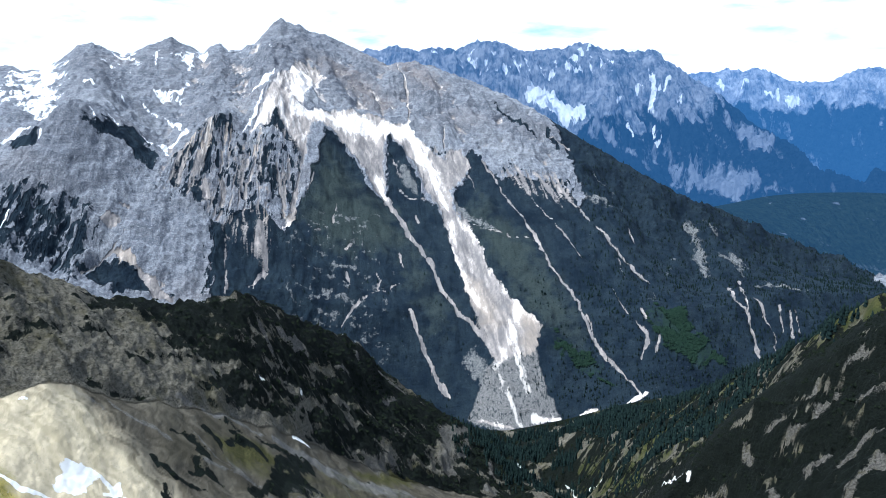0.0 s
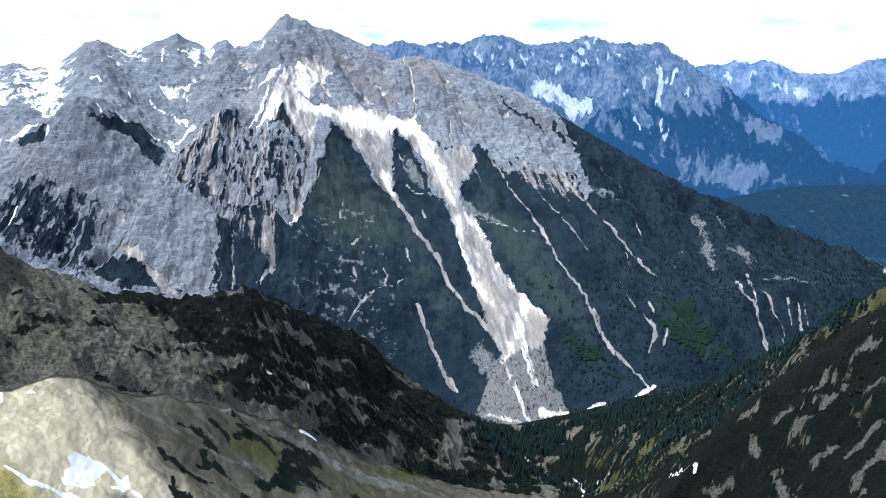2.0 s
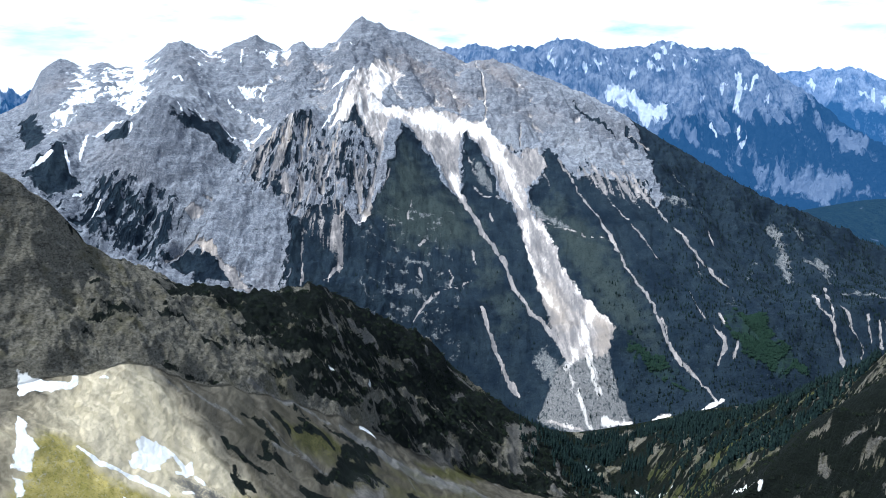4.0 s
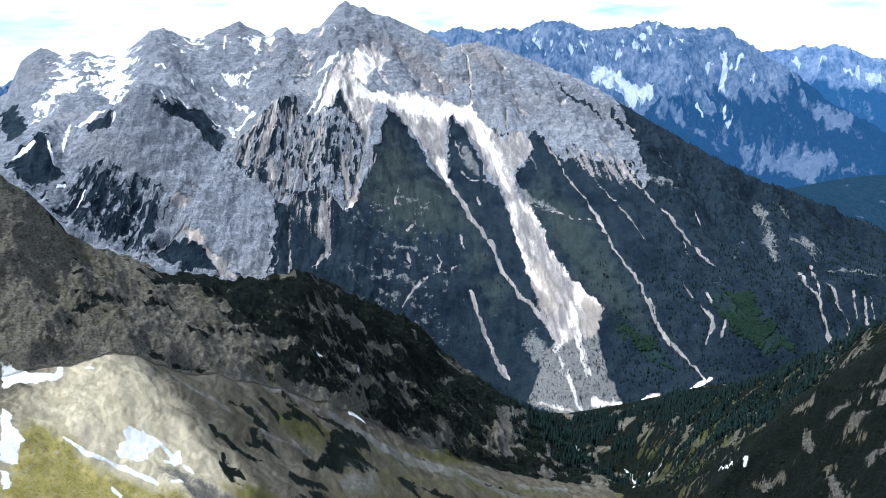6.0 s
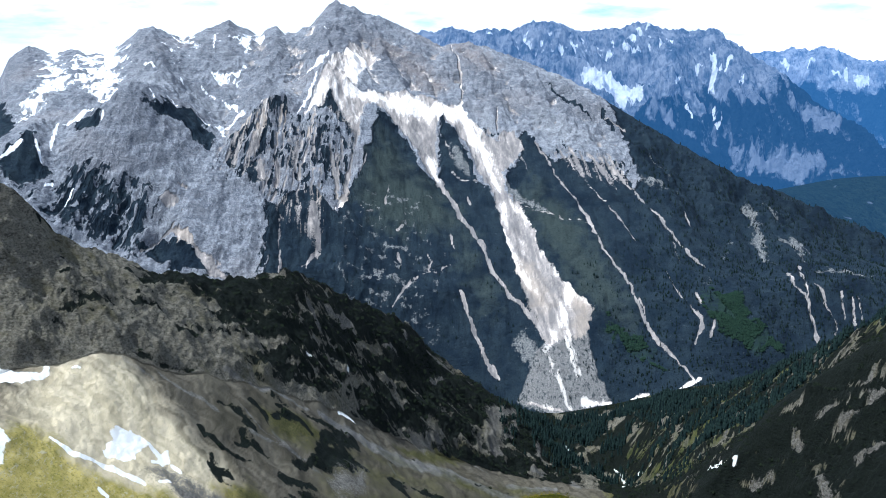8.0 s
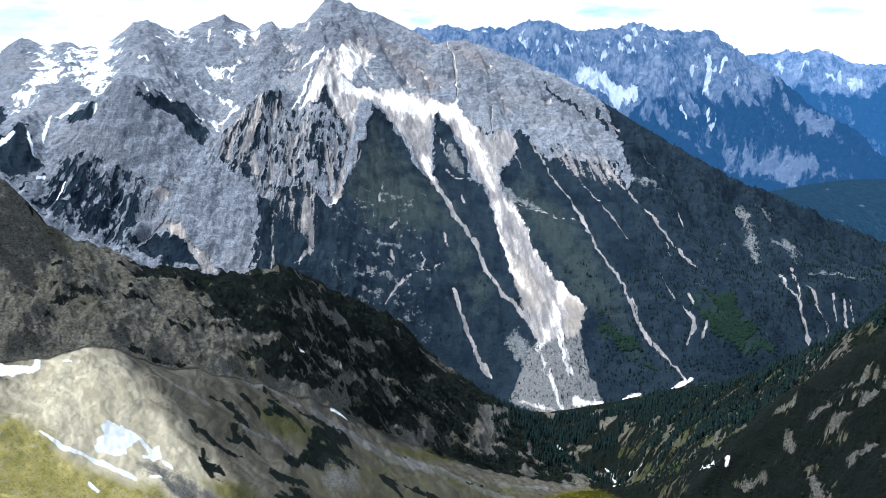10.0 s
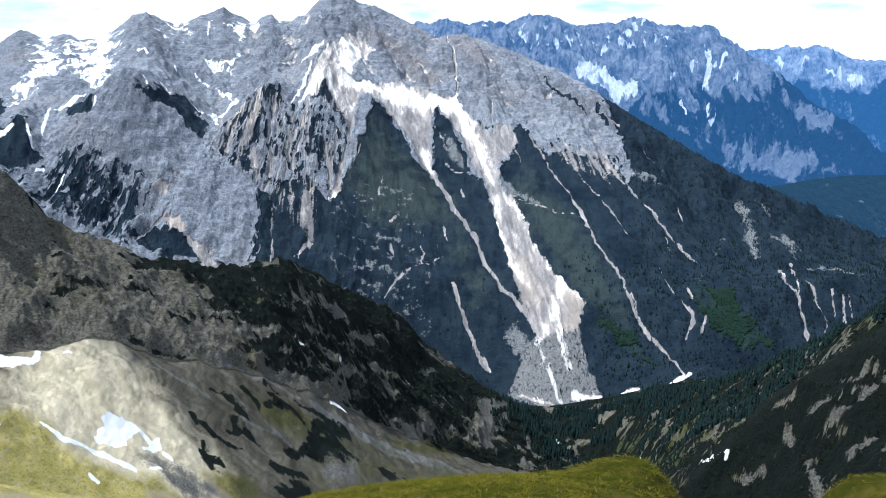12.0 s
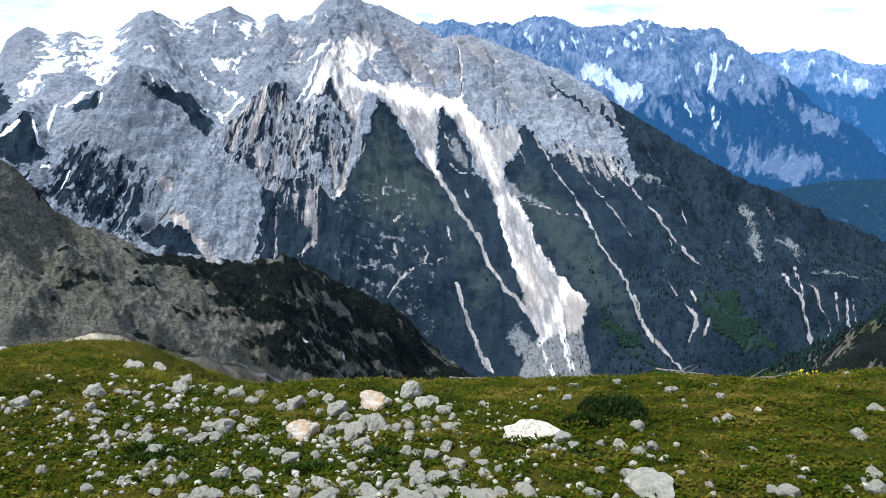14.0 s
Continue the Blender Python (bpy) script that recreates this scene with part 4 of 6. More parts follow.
APRON_LINES = [[(-924, 2364, 43), (-830, 2378, 54), (-750, 2437, 44), (-676, 2407, 28)], [(-472, 2419, 63), (-392, 2346, 41)], [(-603, 2544, 37), (-646, 2497, 44)], [(-689, 1915, 58), (-667, 1881, 43), (-684, 1843, 28)], [(-280, 2512, 54), (-178, 2551, 36), (-73, 2564, 26)], [(280, 2517, 72), (355, 2415, 70), (470, 2390, 52)], [(120, 2478, 53), (152, 2424, 52)], [(-1164, 2446, 77), (-1144, 2257, 72)], [(-504, 2174, 48), (-547, 2153, 47)], [(-377, 2232, 48), (-335, 2270, 33)], [(376, 2733, 39), (475, 2645, 38)]]


def lattice(ix, iy, seed):
    """Pseudo-random gradients on a square lattice."""
    h = (ix * 374761393 + iy * 668265263 + seed * 974634777) & 0xFFFFFFFF
    h = ((h ^ (h >> 13)) * 1274126177) & 0xFFFFFFFF
    a = ((h ^ (h >> 16)) & 0xFFFF) * (2 * np.pi / 65536)
    return np.cos(a), np.sin(a)


def grain(x, y, seed=0):
    """Gradient noise, about -0.7 to 0.7."""
    fx, fy = np.floor(x), np.floor(y)
    ix, iy = fx.astype(np.int64), fy.astype(np.int64)
    u, v = x - fx, y - fy
    su, sv = u * u * u * (u * (u * 6 - 15) + 10), v * v * v * (v * (v * 6 - 15) + 10)
    total = 0
    for dx in (0, 1):
        for dy in (0, 1):
            gx, gy = lattice(ix + dx, iy + dy, seed)
            total = total + (gx * (u - dx) + gy * (v - dy)) * (su if dx else 1 - su) * (sv if dy else 1 - sv)
    return total


def fractal(x, y, octaves=4, seed=0, gain=0.5):
    total, amp = 0, 1.0
    for k in range(octaves):
        total = total + amp * grain(x * 2 ** k, y * 2 ** k, seed + k)
        amp *= gain
    return total


def ridged(x, y, octaves=4, seed=0, gain=0.5):
    """Sharp crests, rounded hollows; about 0 to 1."""
    total, amp = 0, 0.5
    for k in range(octaves):
        total = total + amp * (1 - np.abs(grain(x * 2 ** k, y * 2 ** k, seed + k)) * 2.2)
        amp *= gain
    return total


def step(a, b, x):
    t = np.clip((x - a) / (b - a), 0, 1)
    return t * t * (3 - 2 * t)


def strokes(x, y, lines_of, soft, wander=0.0, uneven=0.0):
    """1 inside the strokes, 0 outside, 0.5 at their edges."""
    best = np.zeros_like(x)
    swell = 1 + uneven * fractal(x / 22, y / 34, 4, 9, 0.65)
    x, y = x + wander * fractal(x / 30, y / 30, 4, 7, 0.6), y + wander * fractal(x / 30 + 50, y / 30, 4, 8, 0.6)
    for pts in lines_of:
        p = np.array(pts, float)
        if len(p) == 1:
            p = np.vstack([p, p + (0.1, 0, 0)])
        reach = p[:, 2].max() * 2 + 30
        near = np.where((x > p[:, 0].min() - reach) & (x < p[:, 0].max() + reach) & (y > p[:, 1].min() - reach) & (y < p[:, 1].max() + reach))
        px, py, wide = x[near], y[near], swell[near]
        top = np.zeros_like(px)
        for (ax, ay, aw), (bx, by, bw) in zip(p[:-1], p[1:]):
            dx, dy = bx - ax, by - ay
            t = np.clip(((px - ax) * dx + (py - ay) * dy) / (dx * dx + dy * dy), 0, 1)
            w = (aw + (bw - aw) * t) / 2
            w = np.maximum(w * wide * (0.78 + 0.22 * np.clip(w / 6, 0, 1)), 0.3)
            d = np.hypot(px - ax - t * dx, py - ay - t * dy)
            top = np.maximum(top, np.clip(0.5 + (w - d) / (soft + w), 0, 1))
        best[near] = np.maximum(best[near], top)
    return best


def areas(x, y, outlines, soft, wander=0.0, grain_size=30.0):
    """1 inside the outlines, 0 outside, 0.5 on their edges."""
    best = np.zeros_like(x)
    x, y = x + wander * fractal(x / grain_size, y / grain_size, 4, 27, 0.6), y + wander * fractal(x / grain_size + 50, y / grain_size, 4, 28, 0.6)
    for pts in outlines:
        p = np.array(pts, float)
        near = np.where((x > p[:, 0].min() - soft) & (x < p[:, 0].max() + soft) & (y > p[:, 1].min() - soft) & (y < p[:, 1].max() + soft))
        px, py = x[near], y[near]
        away, inside = np.full_like(px, 1e9), np.zeros(px.shape, bool)
        for (ax, ay), (bx, by) in zip(p, np.roll(p, -1, 0)):
            dx, dy = bx - ax, by - ay
            t = np.clip(((px - ax) * dx + (py - ay) * dy) / (dx * dx + dy * dy + 1e-9), 0, 1)
            away = np.minimum(away, np.hypot(px - ax - t * dx, py - ay - t * dy))
            crosses = (ay > py) != (by > py)
            inside ^= crosses & (px < ax + dx * (py - ay) / (dy if dy else 1e-9))
        best[near] = np.maximum(best[near], np.clip(0.5 + np.where(inside, away, -away) / (2 * soft), 0, 1))
    return best


# swells and hollows of the crest: x, y, half widths, height
SWELLS = [(-5.5, 9.0, 2.2, 2.2, -0.3), (-4.0, 13.0, 2.2, 3.0, 1.55), (-1.5, 11.5, 2.0, 2.5, -1.3), (-1.5, 17.0, 2.5, 4.0, 0.43), (3.0, 24.0, 4.0, 6.0, 0.7),
          (9.0, 30.0, 4.0, 5.0, 0.86), (5.5, 11.0, 2.2, 2.5, 0.33), (9.5, 15.0, 3.0, 4.0, 0.75), (22.0, 33.0, 6.0, 6.0, 2.2), (-10.0, 20.0, 4.0, 5.0, 0.9),
          (0.5, 31.0, 4.0, 5.0, 0.37), (4.0, 15.0, 3.0, 4.0, 0.34)]


def meadow_height(x, y):
    """The grassy crest at the viewpoint: a stony shoulder that breaks away to the north."""
    rho, side = np.hypot(x, y), x / np.maximum(y, 2.0)
    ahead = y + 0.006 * x * x * step(-5, 5, y)
    slope = 0.405 + 0.16 * step(-0.10, -0.32, side) + 0.09 * step(0.30, 0.42, side) - 0.08 * step(0.45, 0.6, side)
    beyond = ahead - 7.0
    drop = 0.5 * (beyond + np.sqrt(beyond * beyond + 0.8))
    z = 0.27 + 0.05 * np.clip(x, -4, 4) - 0.10 * np.maximum(ahead - 4, 0) - slope * drop + 0.05 * np.maximum(-y, 0)
    z = z + 1.1 * np.exp(-((x - 9.8) / 2.6) ** 2 - ((y - 34.0) / 3.5) ** 2) + 1.15 * np.exp(-((x + 5.0) / 2.6) ** 2 - ((y - 9.6) / 2.8) ** 2)
    z = z + 1.0 * np.exp(-((x - 25.0) / 6.0) ** 2 - ((y - 39.0) / 5.0) ** 2)
    for hx, hy, wx, wy, h in SWELLS:
        z = z + h * np.exp(-((x - hx) / wx) ** 2 - ((y - hy) / wy) ** 2)
    z = z - 0.9 * np.maximum(y - 35.5, 0) - 0.5 * step(11.5, 13.5, x) * step(24, 34, y) * step(20, 16, x) * 4
    z = z + 0.14 * (ridged(x / 1.9, y / 1.3, 3, 13) - 0.5) * step(8.5, 12, y) * step(60, 40, rho)
    z = z + 0.09 * fractal(x / 2.4, y / 2.4, 4, 5) * step(1, 5, rho) + 0.35 * grain(x / 9, y / 9, 9) * step(10, 24, rho)
    return z


def line(points, az):
    """Range and height of a ridge or valley line at each bearing."""
    p = np.array(points, float)
    b = np.degrees(np.arctan2(p[:, 0], p[:, 1]))
    o = np.argsort(b)
    r, z = np.interp(az, b[o], np.hypot(p[:, 0], p[:, 1])[o]), np.interp(az, b[o], p[o, 2])
    return r, z


AZ_FINE = np.linspace(-36.0, 37.0, COLUMNS)
AZ = np.concatenate([np.linspace(-180, -37, 72), AZ_FINE, np.linspace(38, 180, 72)])
LINES = [None, BOWL_LOW, BOWL_MID, BOWL_TOP, RIDGE_MID, RIDGE_LEFT + RIDGE_RIGHT, VALLEY, FACE_LOW, FACE_MID, BASIN, CREST_LEFT + CREST_RIGHT,
         HILL_BEHIND, HOLLOW, RANGE_FOOT, RANGE_MID, RANGE_TOP, GAP, LAST_MID, LAST_TOP, None]
SHARP = {5, 10, 15, 18}
STEPS = [22, 40, 52, 48, 56, 22, 84, 96, 60, 70, 12, 22, 8, 40, 60, 6, 14, 30, 4]


def loft():
    """All rows of the land: one sheet from the foot of the meadow to beyond the last range."""
    knots = []
    for k, pts in enumerate(LINES):
        if k == 0:
            r = np.full_like(AZ, 44.0)
            z = meadow_height(r * np.sin(np.radians(AZ)), r * np.cos(np.radians(AZ)))
        elif pts is None:
            r, z = np.full_like(AZ, 4950.0), np.full_like(AZ, -500.0)
        else:
            r, z = line(pts, AZ)
            if k not in SHARP:
                w = np.hanning(41)
                w /= w.sum()
                r, z = (np.convolve(np.pad(v, 20, mode="edge"), w, "valid") for v in (r, z))
        knots.append((r, z))
    rows_r, rows_z, rows_k = [], [], []
    for k, n in enumerate(STEPS):
        (r0, z0), (r1, z1) = knots[k], knots[k + 1]
        for i in range(n + (k == len(STEPS) - 1)):
            t = i / n
            rows_r.append(r0 + (r1 - r0) * t)
            rows_z.append(z0 + (z1 - z0) * t - (22 * math.sin(math.pi * t) if k == 0 else 0))
            rows_k.append(k + t)
    rr, zz, kk = np.array(rows_r), np.array(rows_z), np.array(rows_k)
    # ease the breaks of slope, but keep crests sharp
    hold = np.array([abs(k - round(k)) < 0.012 and round(k) in SHARP for k in kk])
    for _ in range(14):
        s = zz.copy()
        s[1:-1] = 0.25 * zz[:-2] + 0.5 * zz[1:-1] + 0.25 * zz[2:]
        s[hold] = zz[hold]
        s[0] = zz[0]
        zz = s
    a = np.radians(AZ)[None, :]
    return rr * np.sin(a), rr * np.cos(a), zz, np.repeat(kk[:, None], len(AZ), 1)


def fans(x, y):
    """Cross-slope coordinates of the gullies: parallel on the great face, a fan below the west buttress."""
    ax, ay = -395.0, 3080.0
    turn = np.arctan2(x - ax, ay - y)
    reach = np.hypot(x - ax, y - ay)
    return x + 0.28 * y, turn * 800.0, reach


def westness(x, y):
    return step(-120, -330, x + 0.22 * (y - 2300))


def gullies(x, y, width, length, octaves, seed, gain=0.55):
    u, fan, reach = fans(x, y)
    west = westness(x, y)
    return ridged(u / width, (y - 0.28 * x) / length, octaves, seed, gain) * (1 - west) + ridged(fan / width, reach / length, octaves, seed + 50, gain) * west


def relief(x, y, z, k):
    """Spurs, gullies and crags on the lofted land."""
    west = westness(x, y)
    mount = step(6.02, 6.5, k) * step(11.0, 10.0, k)
    rock = step(7.7, 8.4, k)
    keep = 1 - 0.82 * step(9.35, 10, k)
    slab = step(-560, -640, x + 0.1 * (y - 2100))
    wx, wy = x + 30 * fractal(x / 120, y / 120, 3, 15), y + 30 * fractal(x / 120, y / 120, 3, 16)
    gully = gullies(wx, wy, 95, 620, 5, 21) - 0.45
    z = z + mount * keep * gully * (14 + 14 * west * (1 - 0.75 * slab) * step(8.9, 7.9, k) + 8 * rock)
    crag = ridged(wx / 210 + 0.3 * y / 210, wy / 230, 5, 33, 0.5) - 0.5
    z = z + mount * rock * crag * 62 * keep * (1 - 0.45 * slab)
    # tilted strata: uneven ledges across the walls
    level = z + 0.30 * x + 40 * fractal(x / 260, y / 260, 3, 3)
    ledge = grain(level / 17, 0.002 * x, 4) + 0.6 * grain(level / 7, 0.004 * x, 6)
    z = z + mount * rock * ledge * 3.5 * (0.4 + grain(x / 90, y / 90, 12)) * (1 - step(9.85, 10, k))
    z = z + mount * 7 * fractal(x / 40, y / 40, 4, 41, 0.5) + mount * np.maximum(rock, west) * (1 - step(9.8, 10, k)) * 15 * (ridged(x / 62, y / 70, 5, 43, 0.58) - 0.5)
    # chutes lie in beds of their own
    bed = strokes(x, y, CHUTE_LINES, 12, 4.0) * mount
    z = z - 4 * bed
    # main ribs, and the clefts that part the buttresses
    z = z + mount * (1 - step(9.1, 9.8, k)) * (20 * strokes(x, y, RIB_LINES, 60, 14.0) - 26 * strokes(x, y, CUT_LINES, 60, 14.0))
    # serrated crests
    sky = np.exp(-((k - 10) / 0.25) ** 2)
    z = z + sky * 10 * (ridged(x / 46, y / 46, 4, 51, 0.6) - 0.5) * step(900, 100, x)
    # the near ridge and the bowl below it
    near = step(1.0, 2.0, k) * step(6.0, 5.6, k)
    crest = np.exp(-((k - 5) / 0.3) ** 2)
    b = np.degrees(np.arctan2(x, y))
    cliff = step(3.02, 3.25, k) * near
    z = z + cliff * (1 - 0.8 * crest) * (ridged(x / 75, y / 90, 6, 61, 0.62) - 0.5) * 19 * step(17, 12, b)
    z = z + cliff * (1 - 0.8 * crest) * (ridged((x + 0.9 * y) / 60, (y - 0.9 * x) / 150, 5, 63, 0.62) - 0.5) * 24 * step(12, 17, b)
    z = z + near * (1 - 0.6 * crest) * 3.0 * fractal(x / 22, y / 22, 5, 71, 0.6) + near * crest * 6 * fractal(x / 26, y / 26, 4, 73, 0.6)
    z = z + near * (1 - cliff) * 3 * grain((x + 0.55 * y) / 26, (y - 0.5 * x) / 160, 75)
    spur = step(12.5, 15, b) * step(1.0, 1.6, k) * step(3.0, 2.6, k)
    z = z + spur * ((ridged((x + 0.9 * y) / 70, (y - 0.9 * x) / 200, 5, 65, 0.6) - 0.5) * 34 + 8 * fractal(x / 30, y / 30, 4, 67, 0.6))
    # far ranges
    far = step(11, 12, k)
    top = np.maximum(np.exp(-((k - 15) / 0.3) ** 2), np.exp(-((k - 18) / 0.4) ** 2))
    wall = step(13.0, 13.4, k) * step(16.0, 15.0, k) + step(16, 17, k)
    fx = x + 60 * fractal(x / 300, y / 300, 3, 17)
    z = z + far * wall * (1 - 0.9 * top) * (ridged((fx + 0.35 * y) / 260, y / 420, 6, 81, 0.62) - 0.5) * 190
    z = z + far * top * 24 * (ridged(x / 55, y / 90, 4, 91, 0.6) - 0.55)
    return z


def sheet(name, x, y, z, masks, material, label, category):
    """One part of the land as a mesh of quads."""
    rows, cols = x.shape
    mesh = bpy.data.meshes.new(name)
    mesh.vertices.add(rows * cols)
    mesh.vertices.foreach_set("co", np.stack([x, y, z], -1).astype(np.float32).ravel())
    a = (np.arange(rows - 1)[:, None] * cols + np.arange(cols - 1)[None, :]).ravel()
    quads = np.stack([a, a + 1, a + cols + 1, a + cols], -1)
    mesh.loops.add(quads.size)
    mesh.loops.foreach_set("vertex_index", quads.ravel().astype(np.int32))
    mesh.polygons.add(len(quads))
    mesh.polygons.foreach_set("loop_start", (np.arange(len(quads)) * 4).astype(np.int32))
    mesh.polygons.foreach_set("use_smooth", np.ones(len(quads), bool))
    mesh.update(calc_edges=True)
    for key, values in masks.items():
        mesh.attributes.new(key, "FLOAT", "POINT").data.foreach_set("value", values.astype(np.float32).ravel())
    mesh.materials.append(material)
    return tagged(new(name, mesh), label, category, kind="structure")


LX, LY, LZ, LK = loft()
LZ = relief(LX, LY, LZ, LK)
BEARING = np.degrees(np.arctan2(LX, LY))
RHO = np.hypot(LX, LY)
SPLIT = int(np.searchsorted(AZ, 13.2))
STARTS = np.concatenate([[0], np.cumsum(STEPS)])


def rows_of(a, b, c0=0, c1=None):
    return slice(STARTS[a], STARTS[b] + 1), slice(c0, c1)


def take(part):
    return LX[part], LY[part], LZ[part], LK[part]


def blur(v, down, across):
    """A plain mean over a window of the sheet."""
    for axis, n in ((0, down), (1, across)):
        pad = [(n, n) if i == axis else (0, 0) for i in (0, 1)]
        c = np.cumsum(np.pad(v, pad, mode="edge"), axis=axis)
        c = np.insert(c, 0, 0, axis=axis)
        m = 2 * n + 1
        v = (np.take(c, range(m, c.shape[axis]), axis) - np.take(c, range(0, c.shape[axis] - m), axis)) / m
    return v


def even(v):
    """Centred on nought, with a spread of one."""
    return (v - v.mean()) / v.std()


def masks_mountain(x, y, z, k):
    hollow = (blur(z, 5, 9) - z) / 9
    basin = (blur(z, 14, 26) - z) / 22
    steep = steepness(x, y, z)
    west = westness(x, y)
    comb = even(gullies(x + 6 * fractal(x / 30, y / 30, 3, 19), y, 34, 330, 5, 101, 0.62))
    thread = even(gullies(x + 5 * fractal(x / 22, y / 22, 3, 29), y, 13, 210, 4, 105, 0.6))
    clump = fractal(x / 70, y / 70, 5, 111, 0.6)
    speck = fractal(x / 15, y / 24, 4, 113, 0.65)
    upper = step(7.9, 8.3, k)
    # woods: closed stands, tongues between the gullies of the buttresses, a few trees on the mottled slabs
    stand = areas(x, y, [GREEN_AREAS[0] + GREEN_AREAS[1]] + GREEN_AREAS[2:], 14, 16.0, 40.0)
    tongues = areas(x, y, MIX_AREAS, 40, 20.0) * 1.2
    strips = np.clip(areas(x, y, COMB_AREAS, 45, 30.0) * 1.2, 0, 1)
    slabs = areas(x, y, MOTTLE_AREAS, 30, 20.0)
    veg = stand + 0.28 * speck * step(0.95, 0.6, stand)
    veg = np.maximum(veg, np.clip(tongues, 0, 1) * (0.32 + 0.04 * comb + 0.09 * thread + 0.62 * speck + 0.35 * clump))
    veg = np.maximum(veg, strips * (0.66 + 0.14 * thread + 0.45 * speck + 0.25 * clump))
    veg = np.maximum(veg, strokes(x, y, DARK_LINES, 10, 10.0))
    veg = np.where(slabs > 0.3, np.minimum(veg, 0.48 + 0.45 * speck + 0.08 * thread + 0.5 * (0.5 - slabs)), veg)
    bare = strokes(x, y, GREY_LINES, 22, 14.0)
    b = np.degrees(np.arctan2(x, y))
    mosaic = np.exp(-((b + 4.0) / 6.0) ** 2) * step(-250, -330, z) + 0.5 * step(-330, -450, z) * np.exp(-((b - 9.0) / 5) ** 2)
    bare = np.maximum(bare * (0.95 + 0.5 * speck), mosaic * np.clip(0.25 + 0.70 * fractal(x / 26, y / 26 + z / 40, 4, 145, 0.65), 0, 0.68))
    scree = np.maximum(areas(x, y, SCREE_AREAS, 12, 9.0), strokes(x, y, CHUTE_LINES, 5, 5.0, 1.1)) + 0.07 * thread
    toe = strokes(x, y, TOE_LINES, 8, 5.0)
    scree = np.maximum(scree, toe)
    loose = np.clip(tongues, 0, 1) * np.clip(0.40 - 0.08 * comb - 0.14 * thread - 0.2 * speck, 0, 0.66) * step(8.5, 8.1, k)
    loose = np.maximum(loose, step(0.6, 0.3, veg) * upper * np.clip(0.16 + 0.26 * hollow + 0.22 * basin - 0.10 * step(1.0, 2.0, steep), 0, 0.62) * (1 - 0.5 * step(-560, -680, x + 0.1 * (y - 2100))))
    fan = areas(x, y, FAN_AREAS, 12, 8.0)
    snow = np.maximum(strokes(x, y, SNOW_LINES, 6, 6.0), areas(x, y, SNOW_AREAS, 24, 22.0) * (0.60 + 0.5 * clump + 0.5 * speck + 0.2 * hollow))
    drift = (0.18 + 0.4 * clump + 0.30 * np.clip(basin + hollow, -1, 1)) * step(40, 120, z + 130 * step(-700, -1050, x)) * step(-350, -600, x) + 0.16 * step(-850, -1100, x) * step(-60, 30, z)
    u = x + 0.28 * y + 14 * grain(x / 60, y / 60, 148) + 5 * grain(x / 18, y / 18, 149)
    lobe = 0.24 + 0.50 * fractal(u / 13, (y - 0.28 * x) / 80, 5, 147, 0.66) + 0.30 * step(-180, -110, z) + 0.62 * strokes(x, y, BRIGHT_LINES, 10, 8.0) + 0.4 * toe
    return {"veg": np.clip(veg, 0, 1), "bare": np.clip(bare * (1 - 0.3 * step(12, 16, b)), 0, 1), "scree": np.clip(np.maximum(scree, loose), 0, 1), "fan": fan, "snow": np.clip(np.maximum(snow, drift), 0, 1), "lobe": np.clip(lobe, 0, 1),
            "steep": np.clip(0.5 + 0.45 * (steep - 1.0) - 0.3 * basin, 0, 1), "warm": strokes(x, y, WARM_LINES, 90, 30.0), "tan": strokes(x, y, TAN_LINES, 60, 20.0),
            "talus_shade": np.clip(0.5 + 0.5 * strokes(x, y, APRON_LINES, 70, 24.0) - 0.5 * strokes(x, y, CLIFF_LINES, 70, 24.0), 0, 1), "leafy": areas(x, y, LEAFY_AREAS, 30, 25.0), "pasture": areas(x, y, MEADOW_AREAS, 60, 40.0)}


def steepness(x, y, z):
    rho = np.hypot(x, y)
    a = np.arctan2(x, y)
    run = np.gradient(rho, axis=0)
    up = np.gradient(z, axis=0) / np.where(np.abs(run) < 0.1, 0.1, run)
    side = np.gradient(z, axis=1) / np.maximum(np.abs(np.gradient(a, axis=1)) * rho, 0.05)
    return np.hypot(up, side)


